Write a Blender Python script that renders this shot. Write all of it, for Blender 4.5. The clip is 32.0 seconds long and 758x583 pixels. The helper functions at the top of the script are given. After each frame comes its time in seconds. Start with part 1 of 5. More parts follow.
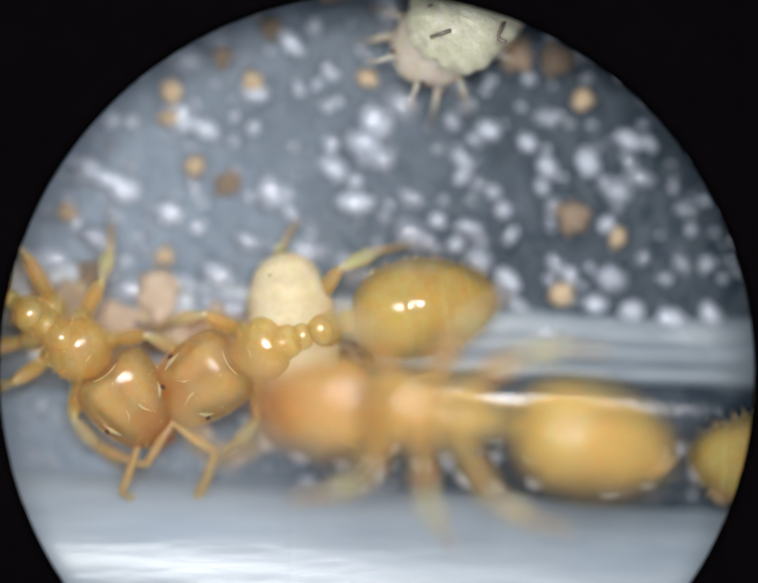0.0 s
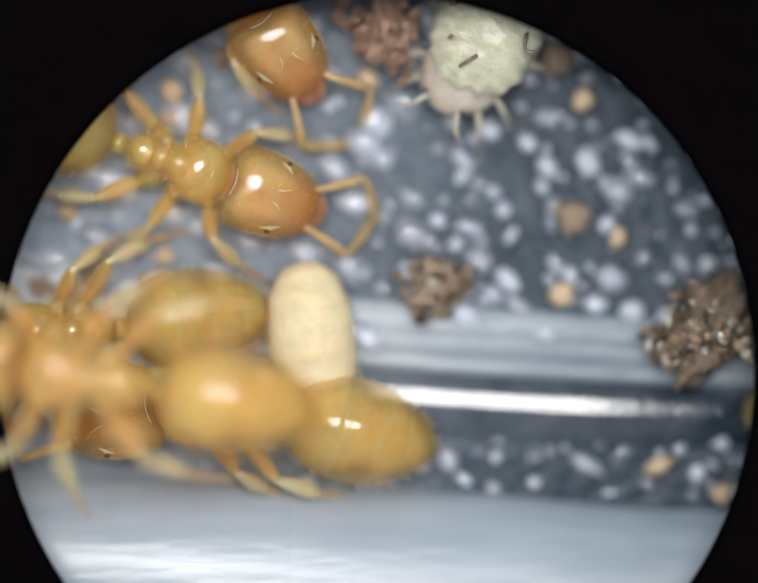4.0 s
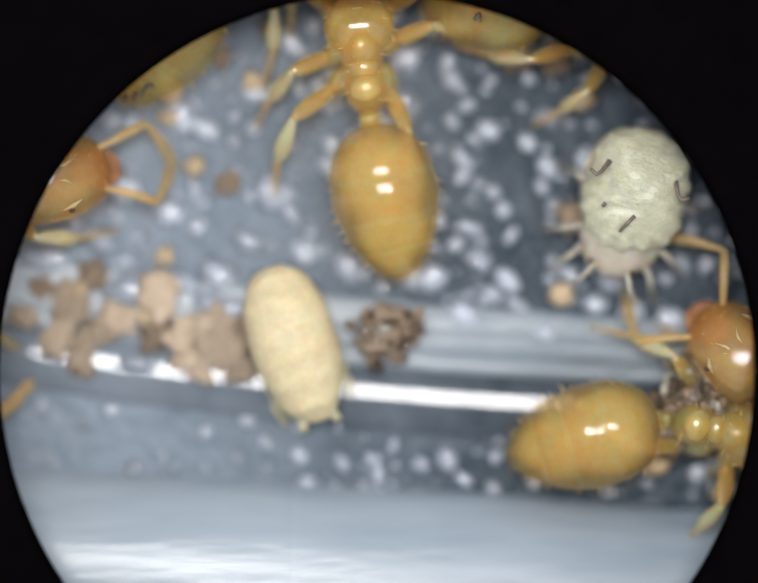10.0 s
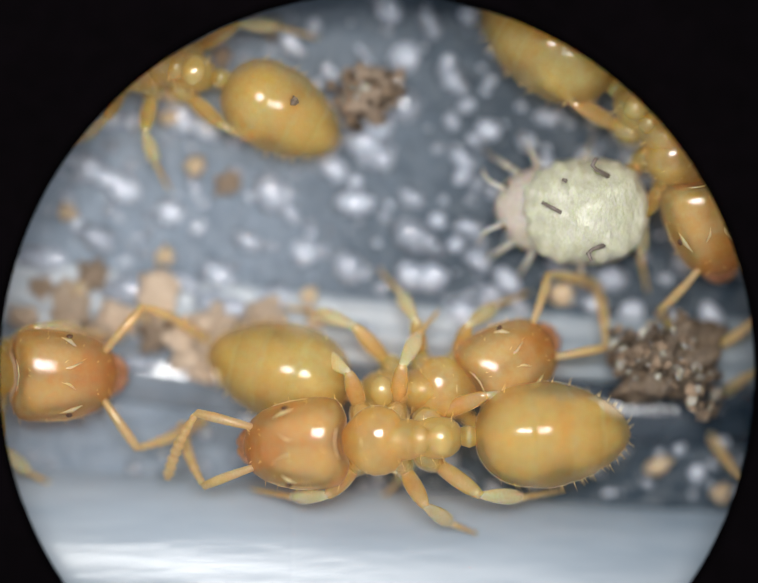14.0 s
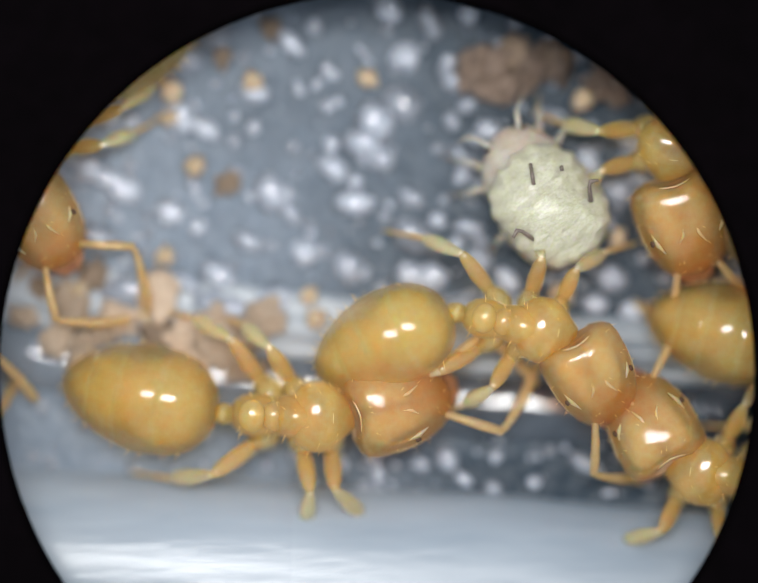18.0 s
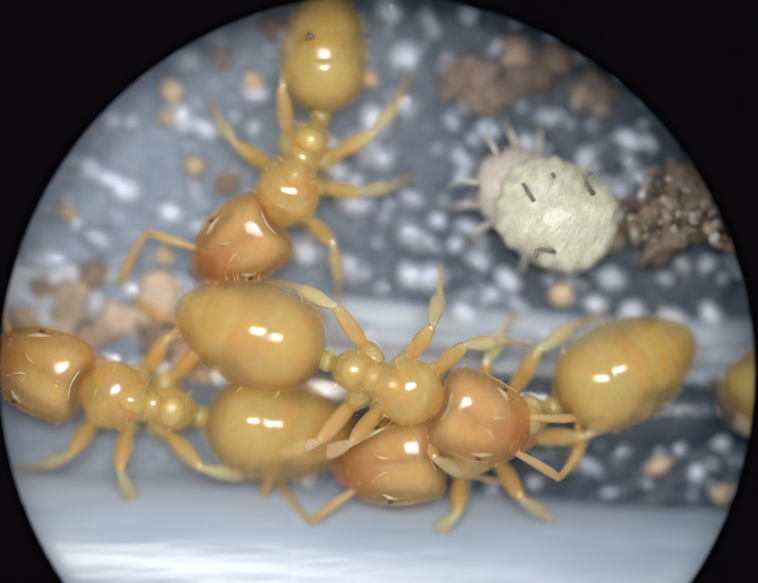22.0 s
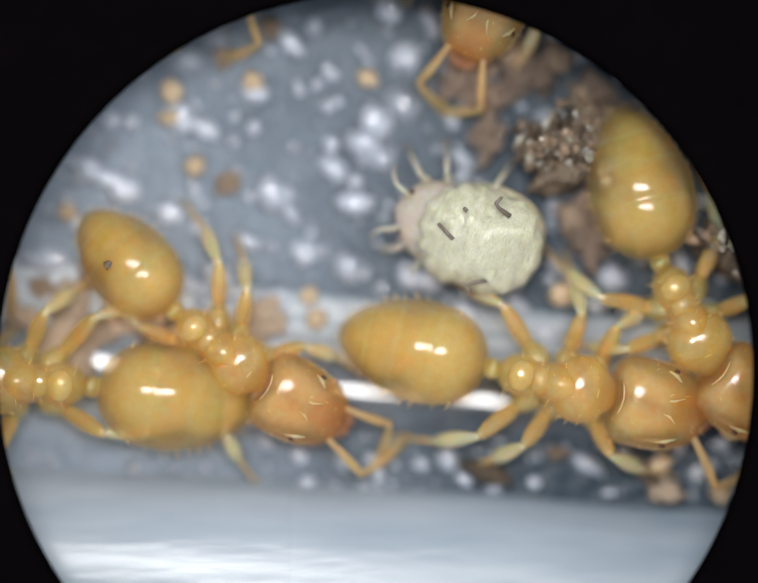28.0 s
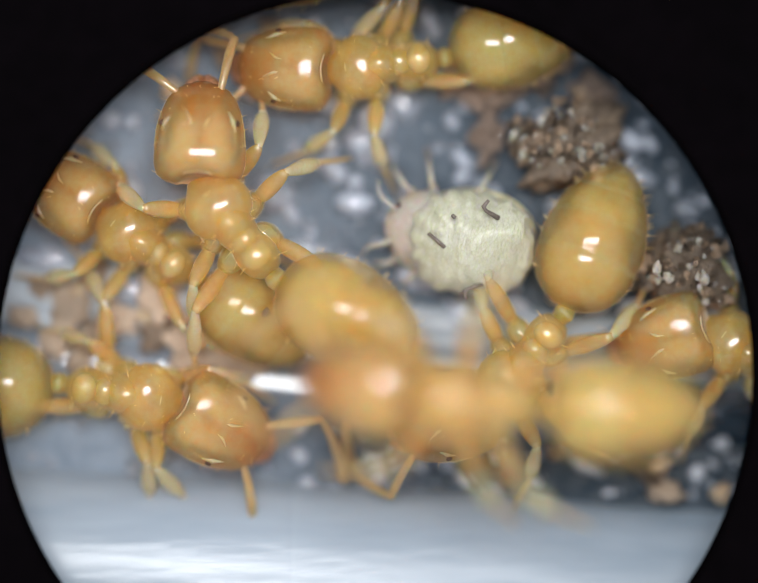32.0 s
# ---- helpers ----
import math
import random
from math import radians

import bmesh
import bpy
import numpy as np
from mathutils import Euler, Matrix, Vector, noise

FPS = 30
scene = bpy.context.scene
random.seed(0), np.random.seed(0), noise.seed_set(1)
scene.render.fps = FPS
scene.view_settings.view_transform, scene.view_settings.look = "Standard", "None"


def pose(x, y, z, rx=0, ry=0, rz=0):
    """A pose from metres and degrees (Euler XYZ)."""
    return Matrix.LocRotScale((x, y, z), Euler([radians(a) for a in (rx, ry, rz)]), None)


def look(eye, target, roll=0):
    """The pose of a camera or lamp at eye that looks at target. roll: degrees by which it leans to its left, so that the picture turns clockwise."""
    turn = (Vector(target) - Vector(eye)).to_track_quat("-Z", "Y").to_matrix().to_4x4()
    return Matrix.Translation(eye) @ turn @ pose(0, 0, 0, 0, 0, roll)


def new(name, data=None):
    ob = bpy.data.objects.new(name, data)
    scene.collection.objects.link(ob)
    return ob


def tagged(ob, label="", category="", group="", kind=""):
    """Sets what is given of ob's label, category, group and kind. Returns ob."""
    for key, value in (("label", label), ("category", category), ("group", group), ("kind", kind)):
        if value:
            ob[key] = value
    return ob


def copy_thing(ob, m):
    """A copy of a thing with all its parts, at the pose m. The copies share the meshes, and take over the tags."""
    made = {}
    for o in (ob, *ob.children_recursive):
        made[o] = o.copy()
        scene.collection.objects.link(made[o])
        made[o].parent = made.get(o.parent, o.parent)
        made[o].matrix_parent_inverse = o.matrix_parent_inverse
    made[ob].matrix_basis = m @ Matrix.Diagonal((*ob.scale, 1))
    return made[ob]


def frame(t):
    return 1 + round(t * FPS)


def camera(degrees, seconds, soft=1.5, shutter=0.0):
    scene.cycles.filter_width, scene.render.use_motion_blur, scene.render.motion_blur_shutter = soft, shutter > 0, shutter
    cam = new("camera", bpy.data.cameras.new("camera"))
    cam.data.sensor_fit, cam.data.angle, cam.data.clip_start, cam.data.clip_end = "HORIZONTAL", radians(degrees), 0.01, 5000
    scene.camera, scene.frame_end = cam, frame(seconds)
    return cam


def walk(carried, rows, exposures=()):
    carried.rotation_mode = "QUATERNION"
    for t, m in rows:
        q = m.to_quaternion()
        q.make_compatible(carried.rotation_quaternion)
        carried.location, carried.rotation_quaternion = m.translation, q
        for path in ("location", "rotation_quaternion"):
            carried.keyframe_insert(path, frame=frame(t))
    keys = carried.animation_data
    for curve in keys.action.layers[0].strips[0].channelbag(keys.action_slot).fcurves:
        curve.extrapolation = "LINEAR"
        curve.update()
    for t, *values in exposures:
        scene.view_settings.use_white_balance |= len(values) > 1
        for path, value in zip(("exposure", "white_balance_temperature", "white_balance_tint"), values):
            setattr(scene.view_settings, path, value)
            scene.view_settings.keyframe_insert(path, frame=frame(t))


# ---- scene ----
MM = 0.001          # a millimetre
PX = 5e-6           # metres across one picture unit in the plane of focus
CAM_Z = 0.0262      # the objective's height over the nest floor
FOCUS_Z = 0.0011    # the plane in which lengths are taken, at the backs of the insects
SHARP_Z = 0.00095   # the plane of sharpness
REACH = CAM_Z - FOCUS_Z

# ---- camera: a microscope that stands still over the nest ----
cam = camera(math.degrees(2 * math.atan(1568 * PX / 2 / REACH)), 32.0, soft=0.65)
cam.data.dof.use_dof = True
cam.data.dof.focus_distance = CAM_Z - SHARP_Z
cam.data.dof.aperture_fstop = cam.data.lens / (0.16 * REACH / MM)
walk(cam, [(0, pose(0, 0, CAM_Z)), (32.0, pose(0, 0, CAM_Z))],
     exposures=[(0, 0.04, 6330, 10), (3.3, 0.05, 6330, 10), (5.3, 0.03, 6620, 10), (7.0, 0.0, 6580, 10), (8.2, 0.0, 6280, 10), (9.2, 0.03, 6250, 10), (10.0, 0.0, 6430, 10), (11.0, 0.0, 6680, 10), (12.0, 0.03, 6510, 10), (13.0, 0.05, 6530, 10),
                (14.3, 0.04, 6450, 10), (17.0, 0.03, 6490, 10), (18.7, 0.04, 6250, 10), (21.0, 0.07, 6150, 10), (22.3, 0.06, 6300, 10), (24.0, 0.05, 6560, 10), (25.2, 0.05, 6370, 10), (28.0, 0.05, 6420, 10), (30.0, 0.04, 6280, 10), (31.0, 0.02, 6150, 10), (32.0, 0.05, 6170, 10)])


def at(px, py, z=0.0):
    """The place at height z (metres) under the point (px, py) of the field of view."""
    k = (CAM_Z - z) / REACH * PX
    return Vector(((px - 784) * k, (603 - py) * k, z))


# ---- light: the bar of the microscope's lamp, and a grey-blue room ----
world = bpy.data.worlds.new("room")
scene.world = world
world.use_nodes = True
world.node_tree.nodes["Background"].inputs[0].default_value = (0.83, 0.90, 1.0, 1)
world.node_tree.nodes["Background"].inputs[1].default_value = 0.76


def panel_lamp(x, y, watts, wide, deep):
    data = bpy.data.lights.new("lamp_panel", "AREA")
    data.shape, data.size, data.size_y = "RECTANGLE", wide, deep
    data.energy, data.color = watts, (1.0, 0.97, 0.93)
    ob = new("lamp_panel", data)
    ob.matrix_world = look((x, y, 0.031), (0, 0, 0))
    return ob


panel_lamp(0.0, 0.0047, 0.0098, 0.0160, 0.0066)


# ---- materials ----
def material(name, base, rough=0.5, dark=None, grain=1.0, bump=0.0, bump_grain=None, soft=0.0,
             vary=0.0, through_light=0.0, coat=0.0, radius=(1.0, 0.5, 0.2), stretch=(1, 1, 1), depth=0.00025, gloss=0.5, along=None, coat_rough=0.06, fuzz=0.0, ior=1.38, clear=0.0, tint=(1.0, 0.9, 0.62)):
    """A principled surface. dark: a second colour mixed in by noise of that grain (mm); bump: relief in mm; soft:
    subsurface weight; vary: change of tone from thing to thing; fuzz: pale edge sheen, for down and to imitate light
    through thin rims; along: (x0, x1, tints) of the pigment from x0 to x1 mm along the part; clear: the share of light
    that passes straight through a thin skin, tinted.
    """
    m = bpy.data.materials.new(name)
    m.use_nodes = True
    nodes, links = m.node_tree.nodes, m.node_tree.links
    p = nodes["Principled BSDF"]
    p.inputs["Roughness"].default_value = rough
    p.inputs["Specular IOR Level"].default_value = gloss
    p.inputs["Subsurface Weight"].default_value = soft
    p.inputs["Subsurface Radius"].default_value = radius
    p.inputs["Subsurface Scale"].default_value = depth
    p.inputs["Transmission Weight"].default_value = through_light
    p.inputs["IOR"].default_value = ior
    p.inputs["Coat Weight"].default_value = coat
    p.inputs["Coat Roughness"].default_value = coat_rough
    p.inputs["Sheen Weight"].default_value = fuzz
    p.inputs["Sheen Roughness"].default_value = 0.2
    p.inputs["Sheen Tint"].default_value = (1.0, 0.86, 0.6, 1)
    coord = nodes.new("ShaderNodeTexCoord")
    mapping = nodes.new("ShaderNodeMapping")
    mapping.inputs["Scale"].default_value = [1000 * s for s in stretch]
    links.new(coord.outputs["Object"], mapping.inputs["Vector"])
    colour = nodes.new("ShaderNodeRGB")
    colour.outputs[0].default_value = (*base, 1)
    out = colour.outputs[0]
    if dark:
        coarse, fine = nodes.new("ShaderNodeTexNoise"), nodes.new("ShaderNodeTexNoise")
        coarse.inputs["Scale"].default_value = 1 / grain
        fine.inputs["Scale"].default_value = 6 / grain
        for n in (coarse, fine):
            n.inputs["Detail"].default_value = 4
            links.new(mapping.outputs[0], n.inputs["Vector"])
        add = nodes.new("ShaderNodeMath")
        add.operation = "ADD"
        half = nodes.new("ShaderNodeMath")
        half.operation = "MULTIPLY"
        half.inputs[1].default_value = 0.5
        links.new(coarse.outputs[0], add.inputs[0])
        links.new(fine.outputs[0], add.inputs[1])
        links.new(add.outputs[0], half.inputs[0])
        ramp = nodes.new("ShaderNodeValToRGB")
        ramp.color_ramp.elements[0].position, ramp.color_ramp.elements[1].position = 0.36, 0.64
        links.new(half.outputs[0], ramp.inputs[0])
        mix = nodes.new("ShaderNodeMix")
        mix.data_type = "RGBA"
        links.new(ramp.outputs[0], mix.inputs["Factor"])
        links.new(out, mix.inputs["A"])
        mix.inputs["B"].default_value = (*dark, 1)
        out = mix.outputs["Result"]
    if vary:
        info = nodes.new("ShaderNodeObjectInfo")
        span = nodes.new("ShaderNodeMapRange")
        span.inputs["To Min"].default_value, span.inputs["To Max"].default_value = 1 - vary, 1 + vary
        links.new(info.outputs["Random"], span.inputs[0])
        hsv = nodes.new("ShaderNodeHueSaturation")
        links.new(span.outputs[0], hsv.inputs["Value"])
        links.new(out, hsv.inputs["Color"])
        out = hsv.outputs[0]
    if along:
        axes, span = nodes.new("ShaderNodeSeparateXYZ"), nodes.new("ShaderNodeMapRange")
        wob = nodes.new("ShaderNodeTexNoise")
        wob.inputs["Scale"].default_value = 1.6
        links.new(mapping.outputs[0], wob.inputs["Vector"])
        shift = nodes.new("ShaderNodeMath")
        shift.operation = "MULTIPLY_ADD"
        shift.inputs[1].default_value = 0.12
        links.new(wob.outputs[0], shift.inputs[0])
        links.new(mapping.outputs[0], axes.inputs[0])
        links.new(axes.outputs[0], shift.inputs[2])
        span.inputs["From Min"].default_value, span.inputs["From Max"].default_value = along[0] + 0.06, along[1] + 0.06
        links.new(shift.outputs[0], span.inputs[0])
        tone = nodes.new("ShaderNodeValToRGB")
        e = tone.color_ramp.elements
        while len(e) < len(along[2]):
            e.new(0.5)
        for k, (place, tint) in enumerate(along[2]):
            e[k].position, e[k].color = place, (*tint, 1)
        links.new(span.outputs[0], tone.inputs[0])
        tinted = nodes.new("ShaderNodeMix")
        tinted.data_type, tinted.blend_type = "RGBA", "MULTIPLY"
        tinted.inputs["Factor"].default_value = 1.0
        links.new(out, tinted.inputs["A"])
        links.new(tone.outputs[0], tinted.inputs["B"])
        out = tinted.outputs["Result"]
    links.new(out, p.inputs["Base Color"])
    if bump:
        relief, n = nodes.new("ShaderNodeBump"), nodes.new("ShaderNodeTexNoise")
        n.inputs["Scale"].default_value = 1 / (bump_grain or grain * 0.1)
        n.inputs["Detail"].default_value = 3
        relief.inputs["Strength"].default_value = 1.0
        relief.inputs["Distance"].default_value = bump * MM
        links.new(mapping.outputs[0], n.inputs["Vector"])
        links.new(n.outputs[0], relief.inputs["Height"])
        links.new(relief.outputs[0], p.inputs["Normal"])
    if clear:
        p.inputs["Coat IOR"].default_value = 1.9
        skin, see = nodes.new("ShaderNodeMixShader"), nodes.new("ShaderNodeBsdfTransparent")
        see.inputs["Color"].default_value = (*tint, 1)
        skin.inputs["Fac"].default_value = clear
        links.new(p.outputs[0], skin.inputs[1])
        links.new(see.outputs[0], skin.inputs[2])
        links.new(skin.outputs[0], nodes["Material Output"].inputs["Surface"])
    return m


FULL = (1.0, 1.0, 1.0)
HEAD_TINTS = (0.0, 1.02, ((0.0, FULL), (0.45, (0.99, 0.96, 0.92)), (0.72, (0.97, 0.88, 0.78)), (1.0, (0.88, 0.68, 0.52))))
PLATES = (-1.56, 0.0, ((0.0, (0.94, 0.83, 0.64)), (0.195, (0.95, 0.87, 0.70)), (0.212, FULL), (0.232, FULL), (0.25, (0.93, 0.84, 0.66)), (0.385, (0.96, 0.89, 0.74)), (0.405, FULL), (0.425, FULL), (0.445, (0.94, 0.86, 0.70)), (0.64, (0.97, 0.92, 0.82)), (0.66, FULL), (0.685, FULL), (0.71, (0.95, 0.90, 0.78)), (1.0, (0.95, 0.87, 0.74))))
SCATTER = (1.0, 0.62, 0.28)
M_HEAD = material("amber_head_cuticle", (1.0, 0.67, 0.30), 0.34, (0.95, 0.48, 0.145), 0.42, 0.022, 0.26, soft=1.0, vary=0.06, through_light=0.3, radius=SCATTER, depth=0.0010, ior=1.3, coat=1.0, coat_rough=0.08, fuzz=1.0, along=HEAD_TINTS, clear=0.68, tint=(1.0, 0.94, 0.72))
M_MESO = material("amber_body_cuticle", (1.0, 0.655, 0.265), 0.32, (0.95, 0.49, 0.135), 0.36, 0.022, 0.17, soft=1.0, vary=0.06, through_light=0.4, radius=SCATTER, depth=0.0008, ior=1.3, coat=1.0, coat_rough=0.07, fuzz=1.0, clear=0.52, tint=(1.0, 0.88, 0.58))
M_GASTER = material("honey_gaster_cuticle", (1.0, 0.755, 0.365), 0.36, (0.95, 0.59, 0.19), 0.5, 0.018, 0.30, soft=1.0, vary=0.05, through_light=0.4, radius=SCATTER, depth=0.0012, ior=1.3, coat=1.0, coat_rough=0.08, fuzz=1.0, along=PLATES, clear=0.73, tint=(1.0, 0.925, 0.71))
M_CROP = material("honey_crop", (1.0, 0.76, 0.385), 0.5, (0.95, 0.57, 0.18), 0.4, 0.03, 0.3, soft=1.0, vary=0.12, through_light=0.3, radius=SCATTER, depth=0.0012, ior=1.2, clear=0.56, tint=(1.0, 0.88, 0.56))
M_FLESH = material("rosy_amber_flesh", (1.0, 0.84, 0.54), 0.5, (0.94, 0.54, 0.20), 0.22, 0.05, 0.2, soft=1.0, vary=0.08, through_light=0.2, radius=SCATTER, depth=0.0010, ior=1.2, clear=0.28, tint=(1.0, 0.86, 0.58))
# pale edges of the cuticle, with caught light painted into their colour
M_EDGE = material("pale_lit_cuticle_edge", (1.0, 0.78, 0.42), 0.3, (1.0, 0.68, 0.30), 0.2, 0.006, 0.08, soft=1.0, through_light=0.4, ior=1.3, coat=0.5, coat_rough=0.2, fuzz=0.2, clear=0.35, tint=(1.0, 0.93, 0.7))
M_SHIN = material("amber_shin", (1.0, 0.80, 0.50), 0.25, (0.96, 0.68, 0.36), 0.2, 0.008, 0.05, soft=0.8, vary=0.12, through_light=0.6, ior=1.22, coat=0.9, fuzz=0.6, clear=0.18, tint=(1.0, 0.88, 0.62))
M_FOOT = material("brown_amber_foot", (0.80, 0.52, 0.26), 0.3, (0.60, 0.34, 0.14), 0.1, 0.006, 0.05, soft=0.7, through_light=0.4, ior=1.3, coat=0.5, fuzz=0.3, clear=0.25, tint=(1.0, 0.85, 0.6))
M_THIGH = material("amber_thigh", (1.0, 0.64, 0.29), 0.25, (0.93, 0.52, 0.18), 0.25, 0.006, 0.08, soft=0.9, vary=0.08, through_light=0.6, ior=1.22, coat=1.0, fuzz=0.8, clear=0.34, tint=(1.0, 0.86, 0.56))
M_FUNI = material("ringed_antenna", (0.90, 0.60, 0.31), 0.3, (0.76, 0.44, 0.19), 0.12, 0.006, 0.05, soft=0.7, through_light=0.5, ior=1.3, coat=0.6, fuzz=0.4, clear=0.38)
M_MANDIBLE = material("red_brown_mandible", (0.62, 0.30, 0.13), 0.28, (0.26, 0.10, 0.05), 0.2, 0.01, 0.06, soft=0.6, through_light=0.3, coat=0.8)
M_EYE = material("dark_eye", (0.05, 0.025, 0.015), 0.2, (0.09, 0.04, 0.02), 0.05)
M_HAIR = material("golden_bristle", (0.8, 0.58, 0.25), 0.4, (0.65, 0.42, 0.14), 0.1)
M_APHID = material("green_cream_aphid_skin", (0.52, 0.51, 0.39), 0.38, (0.40, 0.385, 0.27), 0.14, 0.034, 0.075, soft=0.7, radius=(0.8, 1.0, 0.5), stretch=(1.5, 0.7, 1), coat=0.25, coat_rough=0.2)
M_APHID_LEG = material("pale_aphid_limb", (0.78, 0.68, 0.57), 0.25, (0.62, 0.52, 0.42), 0.15, 0.02, 0.06, soft=0.6, through_light=0.35, coat=0.5, clear=0.22, tint=(0.98, 0.95, 0.9))
M_TIP = material("brown_grey_tip", (0.22, 0.18, 0.15), 0.4, (0.11, 0.085, 0.07), 0.1)
M_NYMPH = material("cream_nymph_skin", (0.63, 0.54, 0.35), 0.5, (0.56, 0.465, 0.28), 0.5, 0.012, 0.14, soft=0.7)
M_SOIL = material("dark_soil", (0.085, 0.062, 0.045), 0.55, (0.20, 0.145, 0.095), 0.12, 0.04, 0.05, vary=0.3)
M_QUARTZ = material("clear_quartz_grain", (0.72, 0.66, 0.56), 0.12, (0.42, 0.34, 0.25), 0.08, 0.02, 0.05, soft=0.3, vary=0.4, through_light=0.3, coat=0.8)
M_SOILGRAIN = material("soil_grain", (0.46, 0.33, 0.22), 0.18, (0.17, 0.115, 0.075), 0.08, 0.03, 0.04, vary=0.8, coat=0.6)
M_CLAY = material("red_brown_clay", (0.44, 0.28, 0.20), 0.35, (0.27, 0.16, 0.11), 0.15, 0.03, 0.06, vary=0.3)
M_TAN = material("tan_sand_grain", (0.52, 0.41, 0.28), 0.45, (0.4, 0.29, 0.18), 0.1, 0.012, 0.06, soft=0.3, vary=0.25)
M_BROWN = material("brown_litter", (0.40, 0.30, 0.215), 0.7, (0.22, 0.155, 0.105), 0.12, 0.05, 0.07, vary=0.3)
M_MATTED = material("tan_matted_litter", (0.56, 0.45, 0.34), 0.6, (0.36, 0.26, 0.18), 0.14, 0.05, 0.07, vary=0.35)
M_DRIFT = material("dark_brown_litter", (0.36, 0.265, 0.20), 0.55, (0.17, 0.12, 0.09), 0.10, 0.06, 0.06, vary=0.35, coat=0.3)
# milky water; its white also stands in for blurred lamp highlights
M_DROP = material("milky_highlit_water_bead", (0.66, 0.71, 0.79), 0.08, (0.36, 0.41, 0.50), 0.2, 0.01, 0.2, soft=0.3, radius=(0.9, 1, 1), vary=0.4, through_light=0.35, coat=0.8)
M_STOP = material("matt_black_metal", (0.0022, 0.0016, 0.002), 1.0, (0.0015, 0.0012, 0.0014), 1.0, 0.004, 0.1, gloss=0.0)


def fogged_hazed_plastic(name, dark, light, rough, gloss, relief_mm, shift=0.0, slope=0.55, drawn=1.0):
    """Dark wet plastic, fogged in patches by a film of fine condensation; glare haze is painted into its colour, paler
    to one end by slope; drawn: how far its streaks run along it.
    """
    m = bpy.data.materials.new(name)
    m.use_nodes = True
    nodes, links = m.node_tree.nodes, m.node_tree.links
    p = nodes["Principled BSDF"]
    coord = nodes.new("ShaderNodeTexCoord")
    mapping = nodes.new("ShaderNodeMapping")
    mapping.inputs["Scale"].default_value = (1000 / drawn, 1000, 1000)
    links.new(coord.outputs["Object"], mapping.inputs["Vector"])
    big, fine = nodes.new("ShaderNodeTexNoise"), nodes.new("ShaderNodeTexNoise")
    big.inputs["Scale"].default_value, big.inputs["Detail"].default_value = 0.75, 4
    fine.inputs["Scale"].default_value, fine.inputs["Detail"].default_value = 5.0, 3
    for n in (big, fine):
        links.new(mapping.outputs[0], n.inputs["Vector"])
    # glare haze painted as colour that pales along x
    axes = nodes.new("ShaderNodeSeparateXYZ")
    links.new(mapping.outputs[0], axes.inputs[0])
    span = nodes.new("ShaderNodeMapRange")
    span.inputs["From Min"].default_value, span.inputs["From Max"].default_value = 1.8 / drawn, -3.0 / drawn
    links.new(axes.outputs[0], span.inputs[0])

    def maths(kind, a, b):
        n = nodes.new("ShaderNodeMath")
        n.operation = kind
        for i, v in enumerate((a, b)):
            if isinstance(v, float):
                n.inputs[i].default_value = v
            else:
                links.new(v, n.inputs[i])
        return n.outputs[0]

    fog_haze = maths("ADD", maths("MULTIPLY", span.outputs[0], slope), maths("MULTIPLY", big.outputs[0], 0.62))
    fog_haze = maths("ADD", fog_haze, maths("MULTIPLY", fine.outputs[0], 0.22))
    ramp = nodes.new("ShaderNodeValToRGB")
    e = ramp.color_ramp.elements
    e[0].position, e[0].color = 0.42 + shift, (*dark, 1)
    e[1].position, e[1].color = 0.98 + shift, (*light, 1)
    links.new(fog_haze, ramp.inputs[0])
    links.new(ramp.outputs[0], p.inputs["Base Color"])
    p.inputs["Roughness"].default_value = rough
    p.inputs["Specular IOR Level"].default_value = gloss
    relief = nodes.new("ShaderNodeBump")
    relief.inputs["Strength"].default_value, relief.inputs["Distance"].default_value = 1.0, relief_mm * MM
    links.new(fine.outputs[0], relief.inputs["Height"])
    links.new(relief.outputs[0], p.inputs["Normal"])
    return m


# floor, strip and bead carry painted glare haze along x
M_FLOOR = fogged_hazed_plastic("fogged_hazed_dark_plastic", (0.016, 0.030, 0.045), (0.185, 0.224, 0.272), 0.42, 0.3, 0.09, 0.03, 0.6)
M_STRIP = fogged_hazed_plastic("pale_scratched_plastic", (0.080, 0.115, 0.145), (0.38, 0.41, 0.44), 0.38, 0.5, 0.03, -0.10, 0.5, 3.5)
M_RIDGE = fogged_hazed_plastic("polished_plastic_bead", (0.012, 0.021, 0.032), (0.16, 0.185, 0.215), 0.08, 0.95, 0.002)
# the lip's fall of brightness along x is painted light in its colour
M_LIP = fogged_hazed_plastic("frosted_hazed_plastic_lip", (0.15, 0.195, 0.24), (0.42, 0.46, 0.50), 0.3, 0.38, 0.012, -0.10, 0.26, 6.0)


def fog_lip():
    """The lip is polished at one end and frosted by condensation towards the other."""
    nodes, links = M_LIP.node_tree.nodes, M_LIP.node_tree.links
    coord = nodes.new("ShaderNodeTexCoord")
    axes = nodes.new("ShaderNodeSeparateXYZ")
    span = nodes.new("ShaderNodeMapRange")
    span.inputs["From Min"].default_value, span.inputs["From Max"].default_value = -0.0024, 0.0008
    span.inputs["To Min"].default_value, span.inputs["To Max"].default_value = 0.2, 0.36
    links.new(coord.outputs["Object"], axes.inputs[0])
    links.new(axes.outputs[0], span.inputs[0])
    links.new(span.outputs[0], nodes["Principled BSDF"].inputs["Roughness"])


fog_lip()


